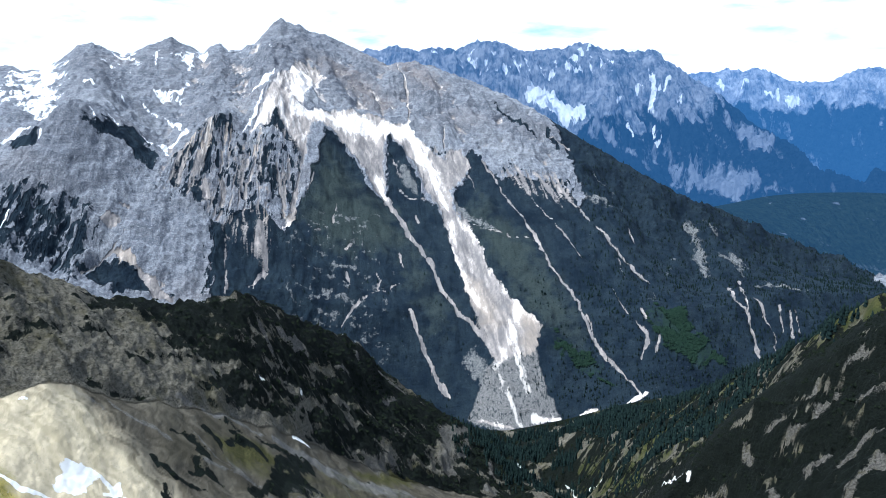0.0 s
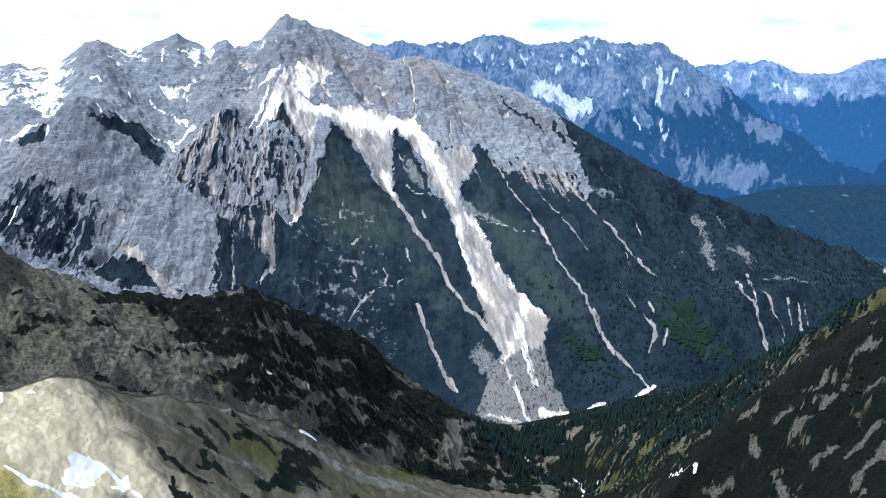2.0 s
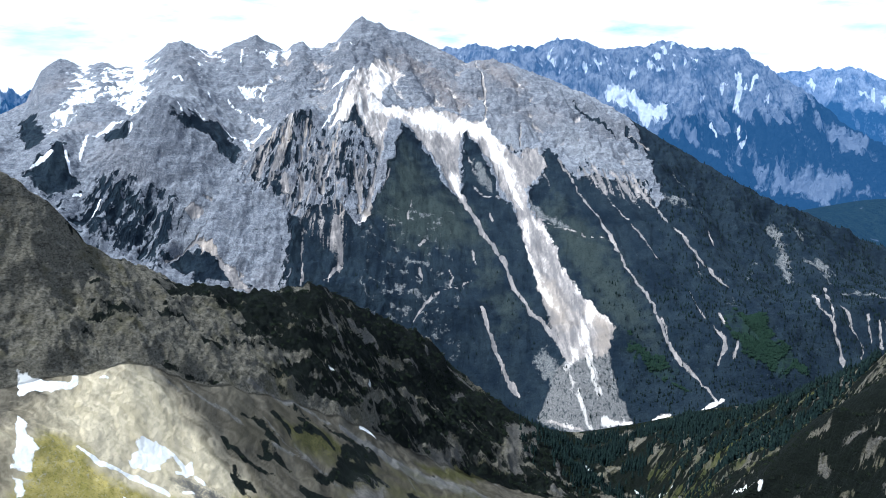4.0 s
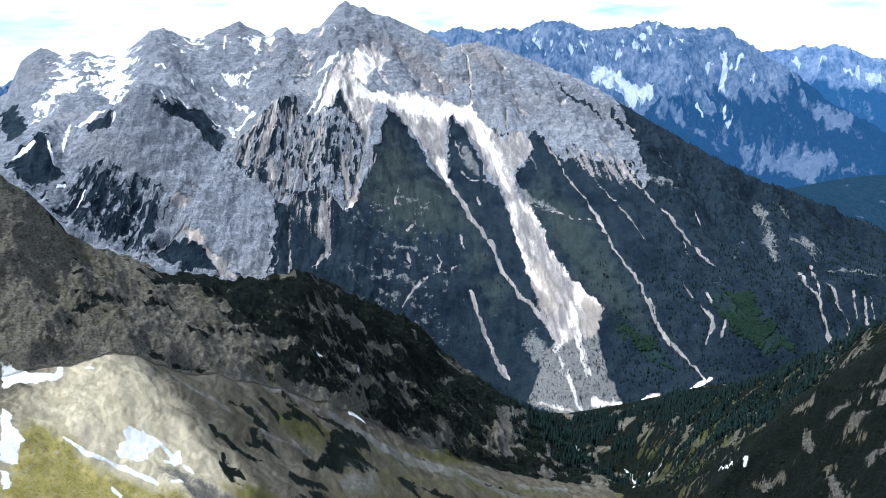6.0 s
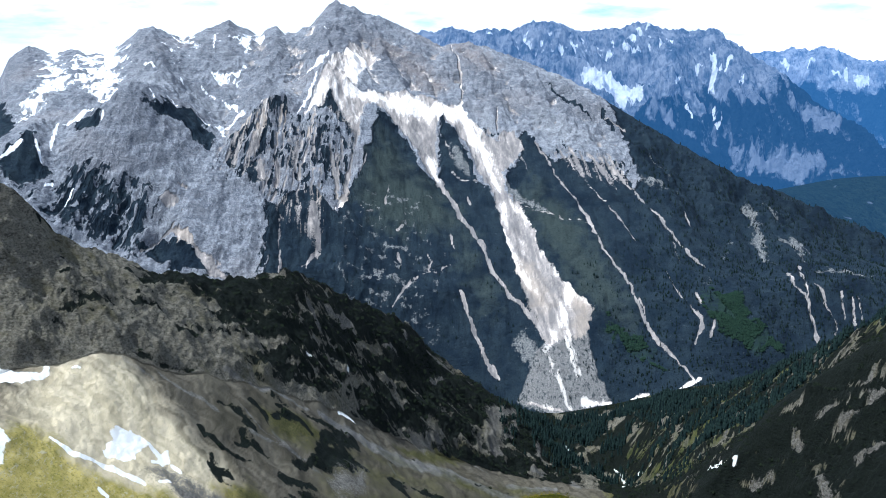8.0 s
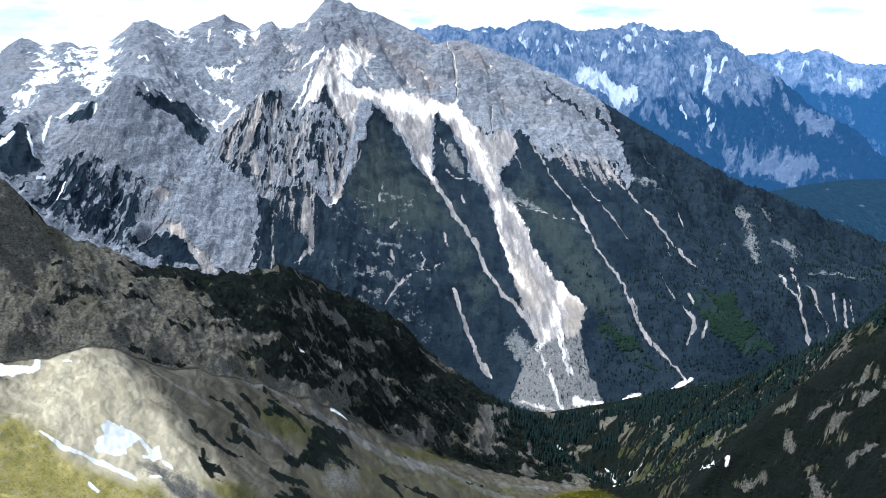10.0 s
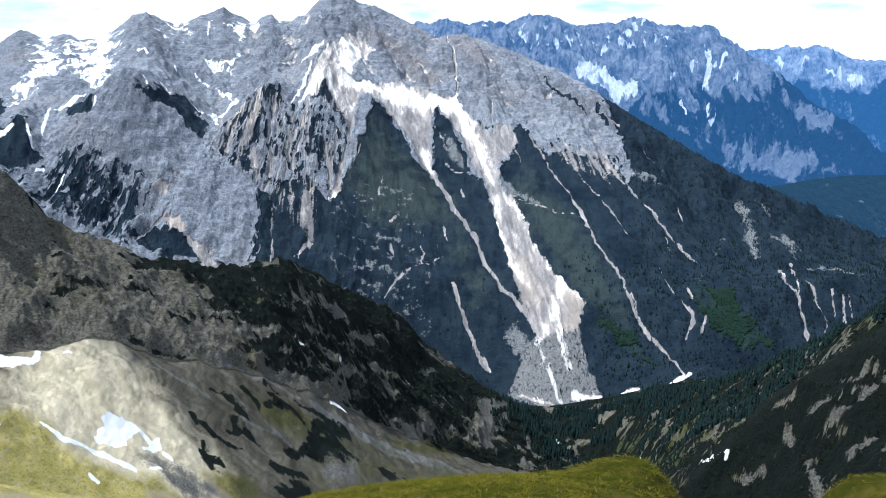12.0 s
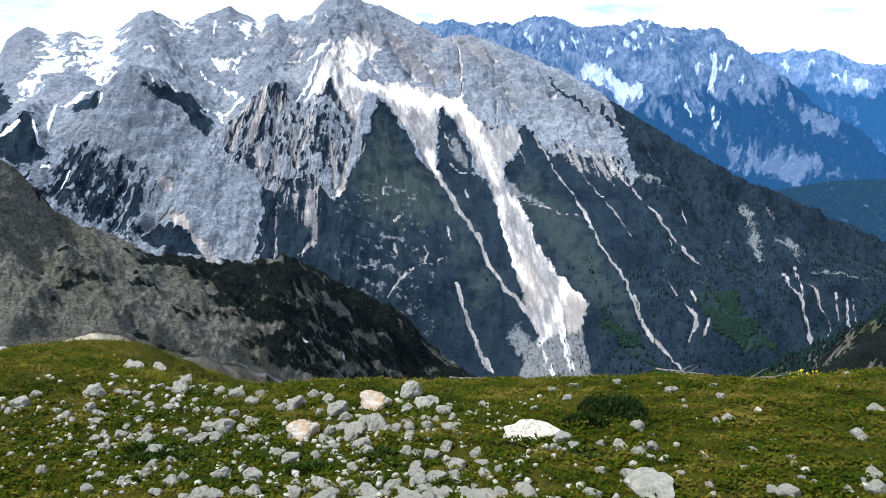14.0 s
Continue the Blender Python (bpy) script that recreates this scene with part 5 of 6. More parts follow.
def masks_ridge(x, y, z, k):
    steep = steepness(x, y, z)
    rho, b = np.hypot(x, y), np.degrees(np.arctan2(x, y))
    east = step(12.0, 15.0, b)
    cliff = step(2.95, 3.08, k)
    clump = fractal(b * 14 / 46 * np.clip(rho / 800, 0.7, 1.6), k * 3.4, 4, 131, 0.5)
    speck = fractal(x / 9, y / 9, 4, 132, 0.65)
    pines = np.maximum(areas(x, y, PINES_AREAS, 18, 18.0), np.maximum(strokes(x, y, PINES_LINES, 6, 7.0, 0.9), strokes(x, y, CLUMPS_LINES, 8, 10.0, 0.9)))
    scattered = cliff * (0.70 * step(600, 880, rho) + 0.08 * step(4.5, 5, k) + clump * 0.95 + 0.25 * speck - 0.25 * step(1.0, 1.9, steep))
    tufts = np.clip(0.02 + 0.75 * fractal(x / 20, y / 20, 4, 137, 0.6), 0, 1) * step(-16, -10, b) * step(3.0, 2.7, k)
    crag = np.maximum(strokes(x, y, CRAG_LINES, 7, 9.0), 0.9 * areas(x, y, RUBBLE_AREAS, 16, 9.0))
    # the far flank of the valley is open wood and pasture, the near spur dark thicket
    beyond = step(3.3, 3.9, k)
    veg_right = 1.12 - 0.42 * beyond + clump * 0.4 + 0.6 * fractal(x / 26, y / 26, 4, 135, 0.6) - 0.42 * step(1.1, 1.9, steep)
    veg = np.maximum(np.maximum(pines * (0.92 + 0.35 * speck), scattered) * (1 - east) + veg_right * east, tufts * (1 - east))
    veg = np.where(crag > 0.45, np.minimum(veg, 0.4), veg)
    alp = areas(x, y, ALP_AREAS, 14, 9.0)
    low = 0.46 * step(2.9, 2.3, k) * step(-14, -7, b)
    grass = np.maximum(alp * 1.05 + 0.12 * speck, (1 - cliff) * (low + 0.35 * clump)) * (1 - east) + east * np.maximum(alp, 0.22 + 0.22 * beyond + 0.8 * fractal(x / 60, y / 60, 4, 133, 0.6))
    snow = np.maximum(areas(x, y, SNOWNEAR_AREAS, 4, 3.5, 12.0), strokes(x, y, SNOWNEAR_LINES, 3, 3.5))
    # mask of the painted sun patch, soft at its edge
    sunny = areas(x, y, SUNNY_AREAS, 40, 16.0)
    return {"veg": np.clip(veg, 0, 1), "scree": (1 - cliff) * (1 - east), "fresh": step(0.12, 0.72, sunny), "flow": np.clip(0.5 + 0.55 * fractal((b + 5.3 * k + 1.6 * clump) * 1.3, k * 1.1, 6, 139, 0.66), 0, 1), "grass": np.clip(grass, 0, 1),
            "stream": strokes(x, y, STREAM_LINES, 5, 5.0), "pale": crag, "snow": snow, "glade": east * beyond}


def masks_far(x, y, z, k):
    hollow = (blur(z, 3, 6) - z) / 14
    steep = steepness(x, y, z)
    clump = fractal(x / 160, y / 160, 4, 141, 0.6)
    rib = ridged((x + 0.35 * y) / 90, y / 400, 4, 143, 0.6) - 0.5
    veg = np.where(k < 13, 0.85, 0.42 + (-120 - z) / 190) + clump * 0.5 + 0.7 * rib
    veg = np.maximum(veg, areas(x, y, FARWOOD_AREAS, 60, 40.0, 90.0) * 1.05 + 0.3 * clump)
    veg = np.where(k > 16, 0.5 + (-60 - z) / 160 + clump * 0.5, veg)
    pale = np.maximum(strokes(x, y, FARPALE_LINES, 30, 30.0) * (0.9 + 0.5 * clump), 0.16 + 0.6 * (ridged(x / 110, y / 200 + z / 90, 4, 151) - 0.5) * step(-150, 50, z) + 0.25 * np.clip(hollow, -1, 1))
    snow = np.maximum(strokes(x, y, FARSNOW_LINES, 8, 12.0), areas(x, y, FARSNOW_AREAS, 14, 16.0, 60.0))
    return {"veg": np.clip(veg, 0, 1), "pale": np.clip(pale, 0, 1), "snow": np.maximum(snow, np.clip(0.06 + 0.35 * clump + 0.42 * hollow, 0, 0.7) * step(0, 150, z))}


def land(name, part, cover, material, label, category):
    """A part of the land; its cover spans all the columns of its rows."""
    x, y, z, k = take(part)
    return sheet(name, x, y, z, {key: v[:, part[1]] for key, v in cover.items()}, material, label, category)


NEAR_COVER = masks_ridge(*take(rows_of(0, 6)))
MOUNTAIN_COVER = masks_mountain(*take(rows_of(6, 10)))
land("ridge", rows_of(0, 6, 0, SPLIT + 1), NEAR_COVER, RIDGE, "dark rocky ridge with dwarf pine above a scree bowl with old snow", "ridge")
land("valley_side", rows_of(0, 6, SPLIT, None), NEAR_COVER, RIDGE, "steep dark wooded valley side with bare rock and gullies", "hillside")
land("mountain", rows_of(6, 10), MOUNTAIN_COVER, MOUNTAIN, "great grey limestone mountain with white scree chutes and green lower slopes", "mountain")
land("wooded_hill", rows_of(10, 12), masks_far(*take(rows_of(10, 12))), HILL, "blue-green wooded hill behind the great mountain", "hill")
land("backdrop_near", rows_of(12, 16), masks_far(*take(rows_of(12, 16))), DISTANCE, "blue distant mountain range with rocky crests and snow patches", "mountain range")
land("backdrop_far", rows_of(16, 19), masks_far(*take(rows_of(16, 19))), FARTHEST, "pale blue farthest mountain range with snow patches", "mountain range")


def meadow_sheet():
    r = np.concatenate([np.linspace(0.0, 1.0, 4)[:-1], 1.0 * (44.6 / 1.0) ** np.linspace(0, 1, 190)])
    a = np.radians(np.concatenate([np.linspace(-180, -42, 50), np.linspace(-41.5, 42, 420), np.linspace(42.5, 180, 50)]))
    x, y = r[:, None] * np.sin(a)[None, :], r[:, None] * np.cos(a)[None, :]
    return sheet("ground", x, y, meadow_height(x, y), {}, TURF, "grassy alpine crest strewn with pale limestone", "meadow")


meadow_sheet()


# ---- plants of the slopes ----
def tris_of(bm):
    bmesh.ops.triangulate(bm, faces=bm.faces[:])
    bm.verts.ensure_lookup_table()
    v = np.array([p.co[:] for p in bm.verts], float)
    f = np.array([[p.index for p in q.verts] for q in bm.faces], int)
    bm.free()
    return v, f


def gather(name, forms, pos, size, turn, material, label, category):
    """Many small plants of a few forms, grown together into one mesh."""
    rng = np.random.default_rng(len(pos))
    pick = rng.integers(0, len(forms), len(pos))
    vs, fs, base = [], [], 0
    for i, (v, f) in enumerate(forms):
        sel = np.where(pick == i)[0]
        if not len(sel):
            continue
        c, s = np.cos(turn[sel])[:, None], np.sin(turn[sel])[:, None]
        x, y = v[None, :, 0] * size[sel, None, 0], v[None, :, 1] * size[sel, None, 0]
        w = np.stack([c * x - s * y + pos[sel, None, 0], s * x + c * y + pos[sel, None, 1], v[None, :, 2] * size[sel, None, 1] + pos[sel, None, 2]], -1)
        vs.append(w.reshape(-1, 3))
        fs.append((f[None] + (np.arange(len(sel)) * len(v))[:, None, None] + base).reshape(-1, 3))
        base += len(sel) * len(v)
    v, f = np.concatenate(vs), np.concatenate(fs)
    mesh = bpy.data.meshes.new(name)
    mesh.vertices.add(len(v))
    mesh.vertices.foreach_set("co", v.astype(np.float32).ravel())
    mesh.loops.add(f.size)
    mesh.loops.foreach_set("vertex_index", f.ravel().astype(np.int32))
    mesh.polygons.add(len(f))
    mesh.polygons.foreach_set("loop_start", (np.arange(len(f)) * 3).astype(np.int32))
    mesh.update(calc_edges=True)
    mesh.materials.append(material)
    return tagged(new(name, mesh), label, category, kind="stuff")


def conifer_form(seed):
    """A spruce one metre high: a stem and ragged tiers of boughs."""
    rng = random.Random(seed)
    bm = bmesh.new()
    bmesh.ops.create_cone(bm, cap_ends=False, segments=3, radius1=0.025, radius2=0.008, depth=0.4, matrix=Matrix.Translation((0, 0, 0.2)))
    for k in range(3):
        z, r = 0.10 + 0.27 * k, 0.23 * (1 - 0.26 * k)
        tip = bm.verts.new((rng.uniform(-0.02, 0.02), rng.uniform(-0.02, 0.02), min(1.0, z + 0.44)))
        ring = []
        for i in range(6):
            a, q = i * 2 * math.pi / 6 + k, r * rng.uniform(0.6, 1.15)
            ring.append(bm.verts.new((q * math.cos(a), q * math.sin(a), z + rng.uniform(-0.05, 0.05))))
        for i in range(6):
            bm.faces.new((ring[i], ring[(i + 1) % 6], tip))
    return tris_of(bm)


def mugo_form(seed):
    """A low spreading thicket one metre across, of many upright shoots."""
    rng = random.Random(seed)
    bm = bmesh.new()
    for _ in range(9):
        a, q = rng.uniform(0, 6.3), 0.44 * math.sqrt(rng.random())
        h, r = 0.36 * (1.15 - q) * rng.uniform(0.7, 1.3), rng.uniform(0.12, 0.21)
        cx, cy = q * math.cos(a), q * math.sin(a)
        top = bm.verts.new((cx + rng.uniform(-0.06, 0.06), cy + rng.uniform(-0.06, 0.06), h))
        ring = [bm.verts.new((cx + r * math.cos(t + a), cy + r * math.sin(t + a), h * rng.uniform(-0.1, 0.3))) for t in (0, 2.1, 4.2)]
        for i in range(3):
            bm.faces.new((ring[i], ring[(i + 1) % 3], top))
    return tris_of(bm)


def sow(weight, number, rows, seed):
    """Places on the land, chosen by weight and by area."""
    rng = np.random.default_rng(seed)
    part = (slice(rows[0], rows[1]), slice(72, len(AZ) - 72))
    x, y, z = LX[part], LY[part], LZ[part]
    gr = np.abs(np.gradient(RHO[part], axis=0))
    w = np.clip(weight[part], 0, None) * gr * RHO[part]
    w = (w / w.sum()).ravel()
    i = rng.choice(w.size, number, p=w)
    r, c = np.unravel_index(i, x.shape)
    r2, c2 = np.minimum(r + 1, x.shape[0] - 1), np.minimum(c + 1, x.shape[1] - 1)
    s, t = rng.random(number), rng.random(number)
    mixd = lambda q: (q[r, c] * (1 - s) + q[r2, c] * s) * (1 - t) + (q[r, c2] * (1 - s) + q[r2, c2] * s) * t
    return np.stack([mixd(x), mixd(y), mixd(z)], -1), rng


def woods():
    conifers, mugos = [conifer_form(i) for i in range(5)], [mugo_form(i) for i in range(5)]
    ridge = NEAR_COVER
    full = np.zeros_like(LX)
    bare = np.maximum(ridge["snow"], ridge["pale"])
    full[:STARTS[6] + 1] = (ridge["veg"] > 0.56) * (bare < 0.45) * step(1.4, 2.0, LK[:STARTS[6] + 1])
    pos, rng = sow(full, 15000, (STARTS[1], STARTS[6]), 1)
    far = np.hypot(pos[:, 0], pos[:, 1])
    w = rng.uniform(3.0, 7.5, len(pos)) * np.clip(far / 800, 0.7, 1.4)
    pos[:, 2] -= 0.25
    gather("dwarf_pines", mugos, pos, np.stack([w, w * rng.uniform(0.7, 1.2, len(pos))], -1), rng.uniform(0, 6.3, len(pos)), MUGO,
           "dark green dwarf pine thickets on the rocky ridges", "dwarf pine")
    # spruces: the toe of the ridge, the valley side, the foot of the mountain
    wood = np.zeros_like(LX)
    b = BEARING
    wood += step(3.4, 4.2, LK) * step(5.6, 5.2, LK) * step(4, 9, b) * step(40, 36, b) * np.clip(0.35 + 1.4 * fractal(LX / 60, LY / 60, 3, 161) - 0.35 * step(12, 18, b) * step(5.6, 4.0, LK), 0, 2) * (LK < 6)
    m = slice(STARTS[6], STARTS[10])
    mk = {key: v[:-1] for key, v in MOUNTAIN_COVER.items()}
    low = step(-400, -560, LZ[m] + 120 * grain(LX[m] / 200, LY[m] / 200, 171)) * (mk["veg"] > 0.5) * (mk["scree"] < 0.4)
    wood[m] += 0.16 * low * (0.10 + 0.7 * step(8, 16, b[m])) * (0.55 + fractal(LX[m] / 80, LY[m] / 80, 3, 163))
    wood[m] += 0.06 * step(12.5, 15, b[m]) * (mk["veg"] > 0.5) * (mk["scree"] < 0.35)
    pos, rng = sow(wood, 13000, (STARTS[3], STARTS[10]), 2)
    h = rng.uniform(8, 17, len(pos)) * np.where(np.hypot(pos[:, 0], pos[:, 1]) > 1600, 0.6, 1.0)
    pos[:, 2] -= 0.5
    gather("spruces", conifers, pos, np.stack([h * 0.95, h], -1), rng.uniform(0, 6.3, len(pos)), CONIFER, "dark spruce forest on the lower slopes", "spruce")
    # fresh green broadleaf scrub on the mountain's foot
    light = np.zeros_like(LX)
    light[m] = (mk["leafy"] > 0.5) * (mk["scree"] < 0.4) * (grain(LX[m] / 60, LY[m] / 60, 181) > -0.2)
    pos, rng = sow(light, 3000, (STARTS[6], STARTS[10]), 3)
    w = rng.uniform(5, 10, len(pos))
    gather("green_scrub", mugos, pos, np.stack([w, w * 1.3], -1), rng.uniform(0, 6.3, len(pos)), BIRCH, "fresh green deciduous scrub below the cliffs", "scrub")


woods()


# ---- the crest at the viewpoint: stones, turf, shrubs ----
def ground_at(x, y):
    return float(meadow_height(np.array([float(x)]), np.array([float(y)]))[0])


def part(name, bm, material, parent, label=""):
    mesh = bpy.data.meshes.new(name)
    bm.to_mesh(mesh)
    bm.free()
    mesh.materials.append(material)
    ob = new(name, mesh)
    ob.parent = parent
    return tagged(ob, label)


def stone_mesh(name, seed, flat=0.7, material=None):
    """A broken block of limestone about one metre across, edges knocked off."""
    rng = random.Random(seed)
    bm = bmesh.new()
    for _ in range(22):
        v = Vector((rng.gauss(0, 1), rng.gauss(0, 1), rng.gauss(0, 1))).normalized()
        q = rng.uniform(0.80, 1.06)
        bm.verts.new((v.x * 0.5 * q, v.y * 0.40 * q, v.z * 0.48 * flat * q))
    bmesh.ops.convex_hull(bm, input=bm.verts[:])
    bmesh.ops.delete(bm, geom=[v for v in bm.verts if not v.link_faces], context="VERTS")
    bmesh.ops.bevel(bm, geom=bm.edges[:], offset=0.013, segments=1, affect="EDGES", clamp_overlap=True)
    bmesh.ops.triangulate(bm, faces=bm.faces[:])
    for _ in range(2):
        bmesh.ops.subdivide_edges(bm, edges=[e for e in bm.edges if e.calc_length() > 0.15], cuts=1)
        bmesh.ops.triangulate(bm, faces=bm.faces[:])
    for v in bm.verts:
        n = noise.fractal(v.co * 6 + Vector((seed, 0, 0)), 0.6, 2.0, 4)
        b = noise.noise(v.co * 3.2 + Vector((0, seed, 0)))
        v.co += v.co.normalized() * (n * 0.045 + b * 0.10)
    mesh = bpy.data.meshes.new(name)
    bm.to_mesh(mesh)
    bm.free()
    mesh.materials.append(material or STONE)
    return mesh


STONES_A = [(-3.24, 8.01, 0.22), (-3.33, 9.0, 0.19), (-2.22, 6.49, 0.18), (-2.87, 6.25, 0.18), (-2.71, 6.38, 0.1), (-2.62, 6.32, 0.08), (-2.55, 6.36, 0.08), (-2.35, 7.05, 0.14), (-2.33, 6.52, 0.06), (-1.9, 6.59, 0.11), (-1.72, 6.46, 0.14), (-1.54, 6.24, 0.12), (-1.53, 6.54, 0.1), (-3.33, 5.95, 0.15), (-3.35, 5.82, 0.08), (-3.13, 6.0, 0.04), (-2.99, 5.86, 0.07), (-2.75, 5.91, 0.11), (-2.87, 5.76, 0.08), (-2.89, 5.68, 0.06), (-2.79, 5.68, 0.07), (-2.66, 5.85, 0.1), (-2.58, 5.82, 0.07), (-2.61, 5.68, 0.11), (-2.34, 6.08, 0.08), (-2.28, 6.0, 0.06), (-2.48, 6.14, 0.06), (-2.16, 6.03, 0.08), (-2.02, 6.26, 0.08), (-1.93, 6.0, 0.07), (-1.71, 5.9, 0.11), (-1.59, 5.89, 0.09)]
STONES_B = [(-1.4, 5.68, 0.12), (-2.33, 5.57, 0.07), (-2.81, 5.45, 0.05), (-2.9, 5.42, 0.05), (-2.44, 5.42, 0.08), (-2.19, 5.34, 0.09), (-2.08, 5.27, 0.13), (-2.15, 5.52, 0.08), (-1.91, 5.51, 0.11), (-1.81, 5.43, 0.06), (-1.74, 5.33, 0.11), (-1.7, 5.4, 0.09), (-1.63, 5.45, 0.09), (-1.71, 5.59, 0.12), (-1.58, 5.56, 0.16), (-1.44, 5.55, 0.11), (-1.28, 5.33, 0.1), (-1.4, 5.39, 0.05), (-2.29, 5.23, 0.06), (-2.32, 5.15, 0.1), (-2.35, 4.99, 0.1), (-1.94, 5.09, 0.12), (-1.84, 5.14, 0.06), (-1.74, 5.07, 0.06), (-2.93, 5.06, 0.05), (-2.74, 4.83, 0.04), (-2.54, 4.72, 0.08), (-1.86, 4.82, 0.1), (-1.78, 4.94, 0.08), (-1.73, 4.78, 0.07), (-1.85, 4.67, 0.09), (-1.63, 4.52, 0.11)]
STONES_C = [(-1.59, 4.62, 0.07), (-2.15, 4.68, 0.09), (-2.26, 4.76, 0.04), (-2.13, 4.45, 0.09), (-1.94, 4.54, 0.1), (-1.68, 4.38, 0.09), (-1.4, 4.35, 0.13), (-1.3, 4.3, 0.1), (-1.48, 4.3, 0.09), (-1.34, 4.63, 0.13), (-1.25, 4.8, 0.06), (-1.14, 4.61, 0.15), (-1.36, 5.07, 0.07), (-1.09, 5.08, 0.12), (-0.96, 4.93, 0.15), (-1.18, 4.35, 0.09), (-1.07, 4.35, 0.1), (-0.83, 4.32, 0.11), (-0.77, 4.38, 0.07), (-2.51, 4.59, 0.04), (-2.24, 4.43, 0.05), (-0.9, 4.7, 0.05), (-1.24, 6.04, 0.11), (-1.14, 6.1, 0.17), (-1.05, 6.44, 0.1), (-0.9, 6.25, 0.13), (-0.97, 5.43, 0.28), (-0.77, 5.88, 0.19), (-0.77, 5.41, 0.1), (-0.69, 5.73, 0.11), (-0.7, 5.46, 0.1), (-0.58, 5.4, 0.2)]
STONES_D = [(-0.52, 5.55, 0.13), (-0.42, 5.47, 0.19), (-0.28, 5.39, 0.1), (-0.23, 5.61, 0.07), (-0.49, 6.12, 0.31), (-0.2, 6.4, 0.2), (-0.07, 6.14, 0.22), (-0.21, 6.01, 0.11), (0.08, 5.9, 0.13), (0.14, 5.72, 0.07), (0.13, 5.39, 0.14), (0.01, 5.67, 0.07), (-0.06, 5.64, 0.09), (0.4, 6.11, 0.08), (-0.5, 5.08, 0.15), (-0.45, 5.0, 0.12), (-0.7, 5.09, 0.08), (-0.6, 5.26, 0.11), (-0.76, 5.09, 0.07), (-0.79, 4.92, 0.09), (-0.68, 4.97, 0.06), (-0.17, 5.2, 0.1), (-0.18, 4.94, 0.1), (-0.11, 4.93, 0.09), (0.09, 4.99, 0.1), (-0.11, 4.7, 0.11), (-0.01, 4.85, 0.11), (0.16, 4.67, 0.14), (0.02, 4.51, 0.17), (0.14, 4.5, 0.11), (0.32, 4.7, 0.11), (0.33, 4.52, 0.11)]
STONES_E = [(0.42, 4.57, 0.07), (0.28, 4.87, 0.09), (-0.4, 4.6, 0.07), (-0.32, 4.51, 0.09), (-0.39, 4.32, 0.16), (-0.46, 4.3, 0.08), (-0.22, 4.38, 0.13), (-0.17, 4.29, 0.11), (-0.09, 4.44, 0.13), (-0.05, 4.33, 0.11), (0.0, 4.21, 0.12), (0.08, 4.23, 0.1), (0.2, 4.22, 0.1), (0.25, 4.35, 0.05), (-0.67, 4.42, 0.15), (-0.6, 4.28, 0.11), (0.41, 4.2, 0.12), (0.53, 4.26, 0.11), (0.59, 4.19, 0.06), (-0.36, 4.84, 0.05), (-0.29, 4.3, 0.09), (0.67, 5.14, 0.41), (0.87, 5.05, 0.15), (0.81, 4.9, 0.07), (0.87, 4.84, 0.05), (1.04, 6.54, 0.11), (1.1, 6.17, 0.09), (0.79, 5.85, 0.06), (1.65, 6.75, 0.1), (1.97, 6.56, 0.06), (2.01, 6.37, 0.09), (2.04, 6.08, 0.05)]
STONES_F = [(2.23, 5.59, 0.1), (1.25, 4.93, 0.12), (1.13, 4.98, 0.07), (1.35, 4.79, 0.1), (1.46, 4.88, 0.09), (1.4, 4.72, 0.07), (1.46, 5.29, 0.11), (1.18, 4.47, 0.07), (1.26, 4.41, 0.1), (1.27, 4.19, 0.34), (0.93, 4.18, 0.11), (2.36, 5.1, 0.07), (2.14, 4.91, 0.07), (2.31, 4.71, 0.08), (2.27, 4.58, 0.05), (2.94, 5.09, 0.13), (3.42, 5.72, 0.12), (3.87, 7.03, 0.08), (1.78, 4.75, 0.05), (1.64, 4.28, 0.05), (1.98, 4.2, 0.08), (2.05, 4.15, 0.13), (2.27, 4.3, 0.04), (2.4, 4.17, 0.07), (2.55, 4.15, 0.11), (2.64, 4.34, 0.1), (1.54, 4.5, 0.05), (2.37, 6.15, 0.08)]
STONES = STONES_A + STONES_B + STONES_C + STONES_D + STONES_E + STONES_F


